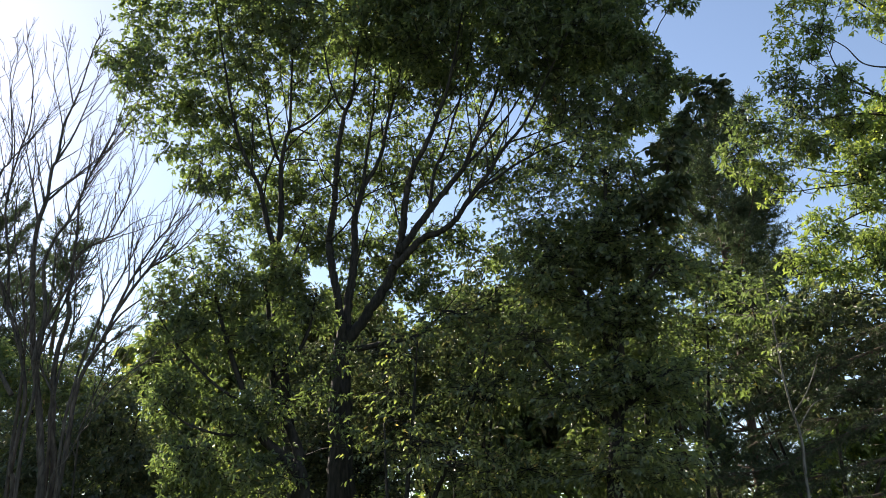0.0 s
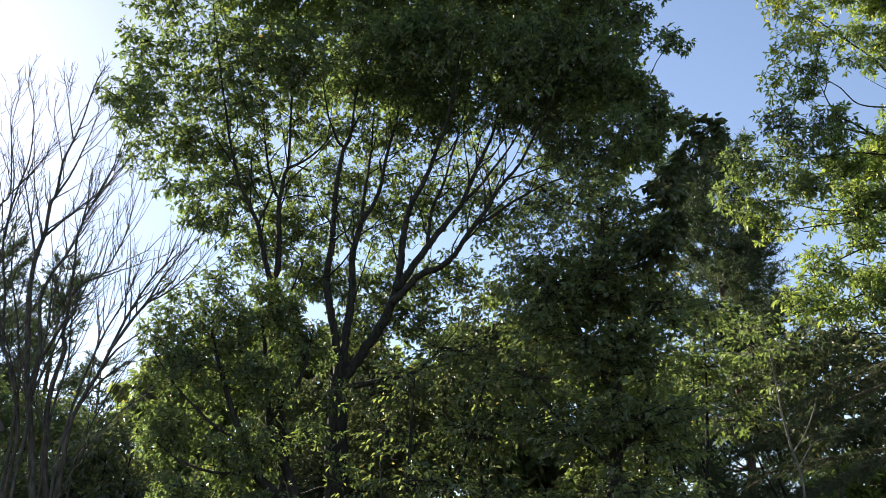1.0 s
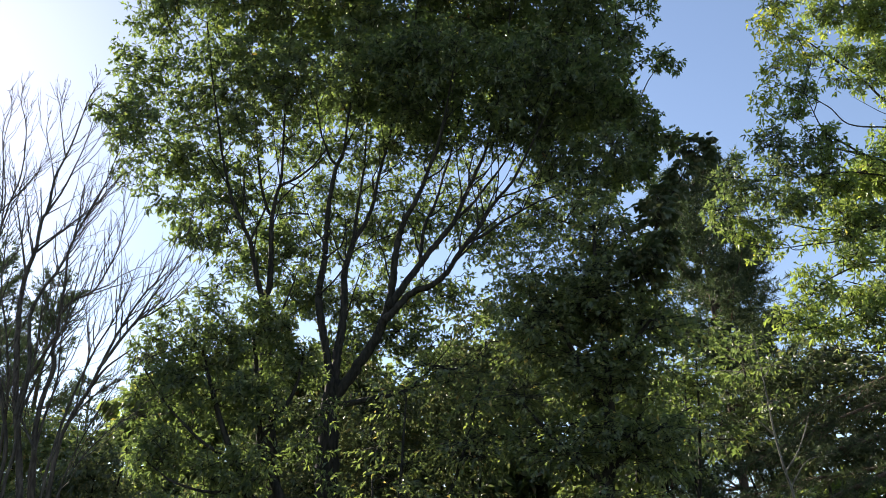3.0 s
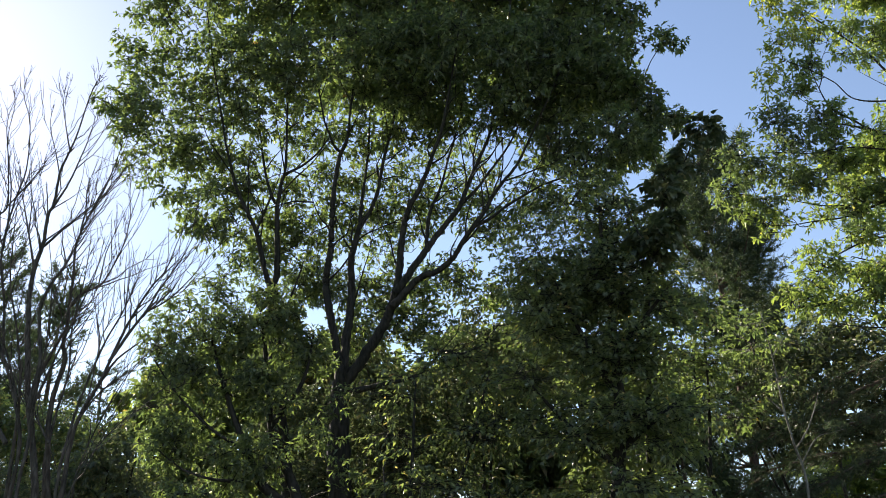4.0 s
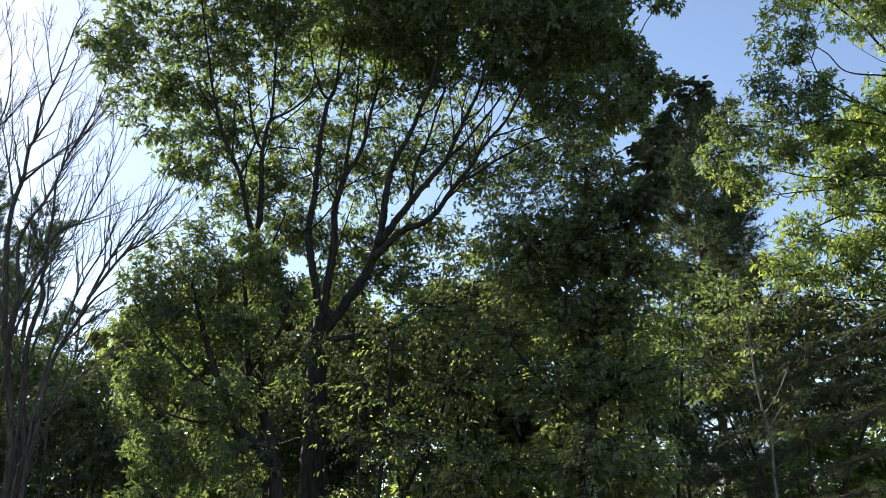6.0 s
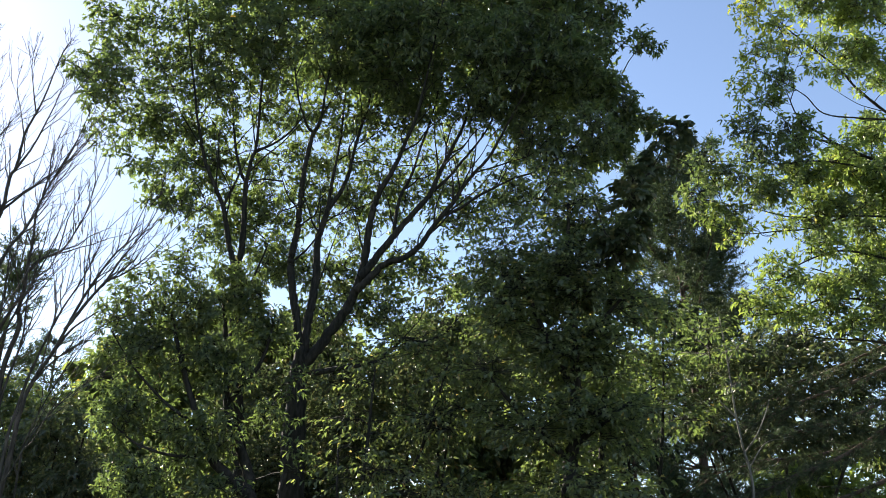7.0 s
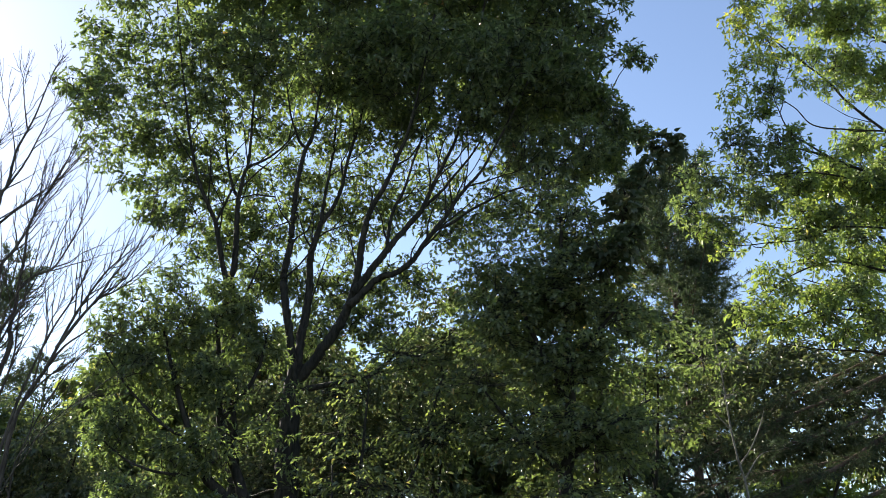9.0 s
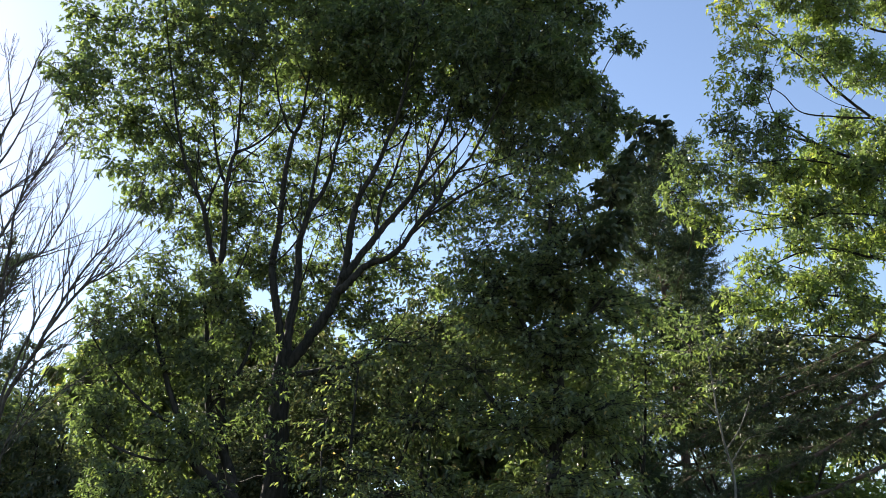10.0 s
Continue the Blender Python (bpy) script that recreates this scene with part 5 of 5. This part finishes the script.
# ---- the bare dead tree ----
def bare_tree():
    ob = tree_at("bare_tree", (-5.70, 12.00, 0.00), "leafless dead tree with many thin upright grey branches")
    base = np.array(ob.location)
    stems = [
        ([(-5.68, 12.00, 0.00), (-5.70, 12.00, 2.65), (-5.78, 12.00, 3.29), (-5.94, 12.00, 4.10), (-6.14, 12.00, 4.95), (-6.28, 12.00, 5.84), (-6.34, 12.00, 6.39), (-6.33, 12.00, 6.87), (-6.26, 12.00, 7.26), (-6.26, 12.00, 7.76), (-6.19, 12.00, 7.96), (-6.18, 12.00, 8.52), (-6.07, 12.00, 8.95), (-5.98, 12.00, 9.33), (-5.88, 12.00, 10.00), (-5.74, 12.00, 10.45)], 0.066, 0.006, 0),
        ([(-6.30, 12.10, 7.25), (-6.02, 12.10, 7.55), (-5.78, 12.10, 7.79), (-5.45, 12.10, 8.14), (-5.12, 12.10, 8.69)], 0.022, 0.004, 1),
        ([(-6.13, 11.90, 7.88), (-5.96, 11.90, 8.26), (-5.83, 11.90, 8.72), (-5.73, 11.90, 9.15), (-5.66, 11.90, 9.70)], 0.02, 0.004, 1),
        ([(-6.23, 12.10, 8.55), (-6.35, 12.10, 8.96), (-6.53, 12.10, 9.52), (-6.53, 12.10, 9.91)], 0.012, 0.003, 1),
        ([(-6.02, 11.90, 8.87), (-6.16, 11.90, 9.38), (-6.27, 11.90, 9.88), (-6.25, 11.90, 10.34)], 0.013, 0.003, 1),
        ([(-5.97, 11.80, 4.55), (-5.95, 11.80, 4.84), (-5.91, 11.80, 5.27), (-6.04, 11.80, 6.03), (-5.92, 11.80, 6.49), (-5.81, 11.80, 6.68), (-5.66, 11.80, 7.03), (-5.56, 11.80, 7.44), (-5.36, 11.80, 8.01), (-5.23, 11.80, 8.39), (-5.11, 11.80, 8.96)], 0.04, 0.005, 0),
        ([(-5.62, 12.00, 0.00), (-5.62, 12.20, 2.68), (-5.75, 12.20, 3.64), (-5.85, 12.20, 4.64), (-5.74, 12.20, 5.34), (-5.80, 12.20, 5.62), (-5.78, 12.20, 5.94), (-5.80, 12.20, 6.36), (-5.80, 12.20, 6.74), (-5.83, 12.20, 7.24), (-5.78, 12.20, 7.54), (-5.68, 12.20, 7.82), (-5.49, 12.20, 8.30), (-5.34, 12.20, 8.88)], 0.055, 0.005, 0),
        ([(-6.14, 12.10, 4.84), (-6.00, 12.10, 5.23), (-5.83, 12.10, 5.66), (-5.73, 12.10, 5.86)], 0.03, 0.02, 2),
        ([(-5.83, 12.30, 6.28), (-5.67, 12.30, 6.49), (-5.39, 12.30, 6.63), (-5.24, 12.30, 6.92), (-5.10, 12.30, 7.34), (-5.03, 12.30, 7.87), (-4.93, 12.30, 8.31)], 0.024, 0.004, 1),
        ([(-5.74, 12.10, 7.49), (-5.71, 12.10, 7.89), (-5.73, 12.10, 8.31), (-5.61, 12.10, 8.83)], 0.018, 0.004, 1),
        ([(-5.55, 12.00, 0.00), (-5.51, 12.10, 2.66), (-5.46, 12.10, 3.37), (-5.43, 12.10, 4.19), (-5.28, 12.10, 4.65), (-5.10, 12.10, 5.03), (-4.89, 12.10, 5.65), (-4.72, 12.10, 6.06), (-4.50, 12.10, 6.48), (-4.30, 12.10, 6.76), (-4.15, 12.10, 7.26), (-3.98, 12.10, 7.76)], 0.05, 0.004, 0),
        ([(-4.98, 12.00, 5.26), (-4.73, 12.00, 5.70), (-4.51, 12.00, 6.04), (-4.31, 12.00, 6.43), (-4.02, 12.00, 6.92), (-3.83, 12.00, 7.43)], 0.03, 0.004, 1),
        ([(-5.14, 12.20, 5.04), (-4.94, 12.20, 5.36), (-4.62, 12.20, 5.62)], 0.024, 0.01, 2),
        ([(-4.57, 12.10, 6.05), (-4.25, 12.10, 6.23), (-3.93, 12.10, 6.55), (-3.48, 12.10, 7.14), (-3.09, 12.10, 7.41)], 0.016, 0.003, 1),
        ([(-5.32, 12.20, 4.63), (-5.26, 12.20, 5.33), (-5.23, 12.20, 5.69), (-5.10, 12.20, 6.08), (-5.03, 12.20, 6.53)], 0.014, 0.003, 1),
        ([(-5.30, 12.00, 4.45), (-5.05, 12.00, 4.81), (-4.71, 12.00, 5.06), (-4.43, 12.00, 5.27)], 0.014, 0.003, 1),
        ([(-5.85, 12.00, 0.00), (-6.08, 12.00, 2.68), (-6.16, 12.00, 3.06), (-6.12, 12.00, 4.10), (-6.38, 12.00, 4.95), (-6.70, 12.00, 5.67), (-7.05, 12.00, 6.51), (-7.08, 12.00, 7.66), (-6.95, 12.00, 7.98), (-7.08, 12.00, 8.82), (-7.22, 12.00, 9.59), (-7.10, 12.00, 10.24)], 0.042, 0.004, 0),
        ([(-7.00, 12.10, 8.01), (-6.81, 12.10, 8.28), (-6.59, 12.10, 8.63), (-6.39, 12.10, 9.02)], 0.014, 0.003, 1),
        ([(-6.39, 12.10, 6.86), (-6.58, 12.10, 7.51), (-6.77, 12.10, 8.13), (-6.95, 12.10, 8.71)], 0.02, 0.003, 1),
        ([(-6.52, 12.00, 7.44), (-6.57, 12.00, 8.07), (-6.76, 12.00, 9.13)], 0.012, 0.003, 1),
        ([(-6.32, 12.00, 4.11), (-6.88, 12.00, 4.97), (-7.33, 12.00, 6.05), (-7.30, 12.00, 7.39), (-7.35, 12.00, 8.72)], 0.036, 0.004, 1),
        ([(-7.05, 12.20, 5.93), (-6.81, 12.20, 6.25), (-6.68, 12.20, 6.96), (-6.66, 12.20, 7.71)], 0.013, 0.003, 1),
        ([(-5.50, 12.00, 0.00), (-5.51, 11.80, 2.63), (-5.29, 11.80, 3.17), (-5.05, 11.80, 3.75), (-4.67, 11.80, 4.25), (-4.31, 11.80, 4.51), (-3.77, 11.80, 4.74)], 0.017, 0.003, 0),
        ([(-5.66, 11.90, 4.07), (-5.92, 11.90, 4.49), (-6.18, 11.90, 4.83), (-6.38, 11.90, 5.27)], 0.02, 0.004, 1),
        ([(-5.88, 11.90, 0.00), (-6.00, 11.90, 3.17), (-5.95, 11.90, 4.04), (-5.95, 11.90, 4.77), (-5.91, 11.90, 5.46), (-5.93, 11.90, 6.00), (-5.97, 11.90, 6.55), (-6.12, 11.90, 7.23)], 0.034, 0.005, 0),
        ([(-5.63, 12.20, 0.00), (-5.75, 12.20, 3.20), (-5.82, 12.20, 3.85), (-5.76, 12.20, 4.51), (-5.66, 12.20, 5.19), (-5.70, 12.20, 5.91), (-5.62, 12.20, 6.66), (-5.60, 12.20, 7.45)], 0.036, 0.005, 0),
        ([(-5.33, 11.90, 0.00), (-5.45, 11.90, 3.16), (-5.42, 11.90, 3.94), (-5.29, 11.90, 4.67), (-5.07, 11.90, 5.44), (-4.84, 11.90, 5.97), (-4.69, 11.90, 6.43), (-4.56, 11.90, 7.00)], 0.032, 0.005, 0),
        ([(-6.12, 12.10, 0.00), (-6.24, 12.10, 3.20), (-6.26, 12.10, 4.33), (-6.32, 12.10, 5.09), (-6.51, 12.10, 5.90), (-6.73, 12.10, 6.65), (-6.81, 12.10, 7.44), (-6.86, 12.10, 8.16)], 0.034, 0.005, 0),
        ([(-5.27, 12.30, 0.00), (-5.39, 12.30, 3.20), (-5.33, 12.30, 3.85), (-5.03, 12.30, 4.68), (-4.61, 12.30, 5.37), (-4.11, 12.30, 5.63)], 0.018, 0.004, 1),
        ([(-6.68, 12.20, 5.39), (-6.82, 12.20, 6.31), (-7.01, 12.20, 7.19), (-6.96, 12.20, 8.11), (-6.86, 12.20, 8.74), (-6.94, 12.20, 9.64), (-7.14, 12.20, 10.23), (-7.15, 12.20, 10.61)], 0.024, 0.004, 1),
        ([(-6.88, 12.00, 7.19), (-6.93, 12.00, 8.21), (-7.15, 12.00, 9.18), (-7.15, 12.00, 9.91), (-7.27, 12.00, 10.32)], 0.014, 0.003, 1),
        ([(-6.02, 12.00, 4.63), (-5.78, 12.00, 5.40), (-5.58, 12.00, 6.02), (-5.37, 12.00, 6.67), (-5.29, 12.00, 7.35)], 0.022, 0.004, 1),
        ([(-6.25, 12.00, 4.72), (-6.56, 12.00, 5.51), (-6.96, 12.00, 6.24), (-7.30, 12.00, 7.11)], 0.022, 0.004, 1),
    ]
    twig_p, twig_r = [], []
    fine_p, fine_r = [], []
    g = np.random.default_rng(5)
    for i, (pts, r0, r1, sort) in enumerate(stems):
        me, line, rad = limb_mesh("trunk" if i == 0 else "limb", [np.array(p) - base for p in pts], r0, r1, dead_bark, 8)
        child("trunk" if i == 0 else "limb", me, ob)
        if sort == 2:
            continue
        k0 = int(len(line) * (0.5 if sort == 0 else 0.2))
        for k in range(k0, len(line) - 1):
            for _ in range(int(g.uniform(0, 1.75))):
                t = unit(line[k + 1] - line[k])
                out = unit(t * 1.0 + unit(np.array([g.normal() + 0.25, g.normal() * 0.8, 0.1])) * 0.6)
                ln = g.uniform(0.5, 2.0) * (0.3 + 0.7 * (1 - k / len(line)))
                ln = min(ln, max(0.25, (10.3 - line[k][2]) * 0.8))
                s = np.linspace(0, 1, 7)[:, None]
                p = line[k] + out * s * ln + np.array([0, 0, 1.0]) * (s ** 2) * ln * 0.36
                p[1:] += np.cumsum(g.normal(0, 0.024, (6, 3)), 0) * min(1, ln)
                twig_p.append(p), twig_r.append(np.linspace(1, 0.3, 7) * min(rad[k] * 0.7, 0.013))
                for _ in range(g.integers(1, 4)):
                    j = g.integers(1, 6)
                    o2 = unit(unit(p[j] - p[j - 1]) + g.normal(0, 0.5, 3) + np.array([0, 0, 0.25]))
                    l2 = g.uniform(0.2, 0.75) * min(1, ln)
                    q = p[j] + o2 * s * l2 + np.array([0, 0, 1.0]) * s ** 2 * l2 * 0.2
                    q[1:] += np.cumsum(g.normal(0, 0.018, (6, 3)), 0) * min(1, l2 * 1.4)
                    fine_p.append(q), fine_r.append(np.linspace(1, 0.5, 7) * 0.0055)
    v1, f1 = tubes(np.array(twig_p), np.array(twig_r), 4)
    v2, f2 = tubes(np.array(fine_p), np.array(fine_r), 3)
    child("twig_mass", raw_mesh("twig_mass", np.concatenate([v1, v2]), np.concatenate([f1, f2 + len(v1)]), dead_bark), ob, kind="stuff")


bare_tree()


# ---- far woods along the horizon ----
def far_woods():
    g = np.random.default_rng(9)
    n = 200
    x = np.linspace(-75, 75, n) + g.normal(0, 0.6, n)
    y = 62 + g.uniform(-7, 9, n)
    h = 5.2 + 0.8 * np.sin(x * 0.11) + g.uniform(-0.9, 1.2, n) + np.where(x < 13, 5.0, 0.0)
    leaves = 75
    c = np.stack([x, y, h * 0.5], 1)[:, None] + ball(n * leaves).reshape(n, leaves, 3) * np.stack([np.full(n, 1.7), np.full(n, 1.7), h * 0.52], 1)[:, None]
    pos = c.reshape(-1, 3)
    pos = pos[pos[:, 2] > 0.05]
    m = len(pos)
    rot, pos = leaf_frames(pos, g.normal(0, 1, (m, 3)), g.normal(0, 1, (m, 3)) + [0, 0, 0.8], g.uniform(0.5, 0.95, m))
    ob = new("far_woods", leaf_mesh("far_woods", OVAL, rot, pos, far_leaf))
    tagged(ob, "far dark green woods closing the view behind the trees", "woods", kind="stuff")


far_woods()
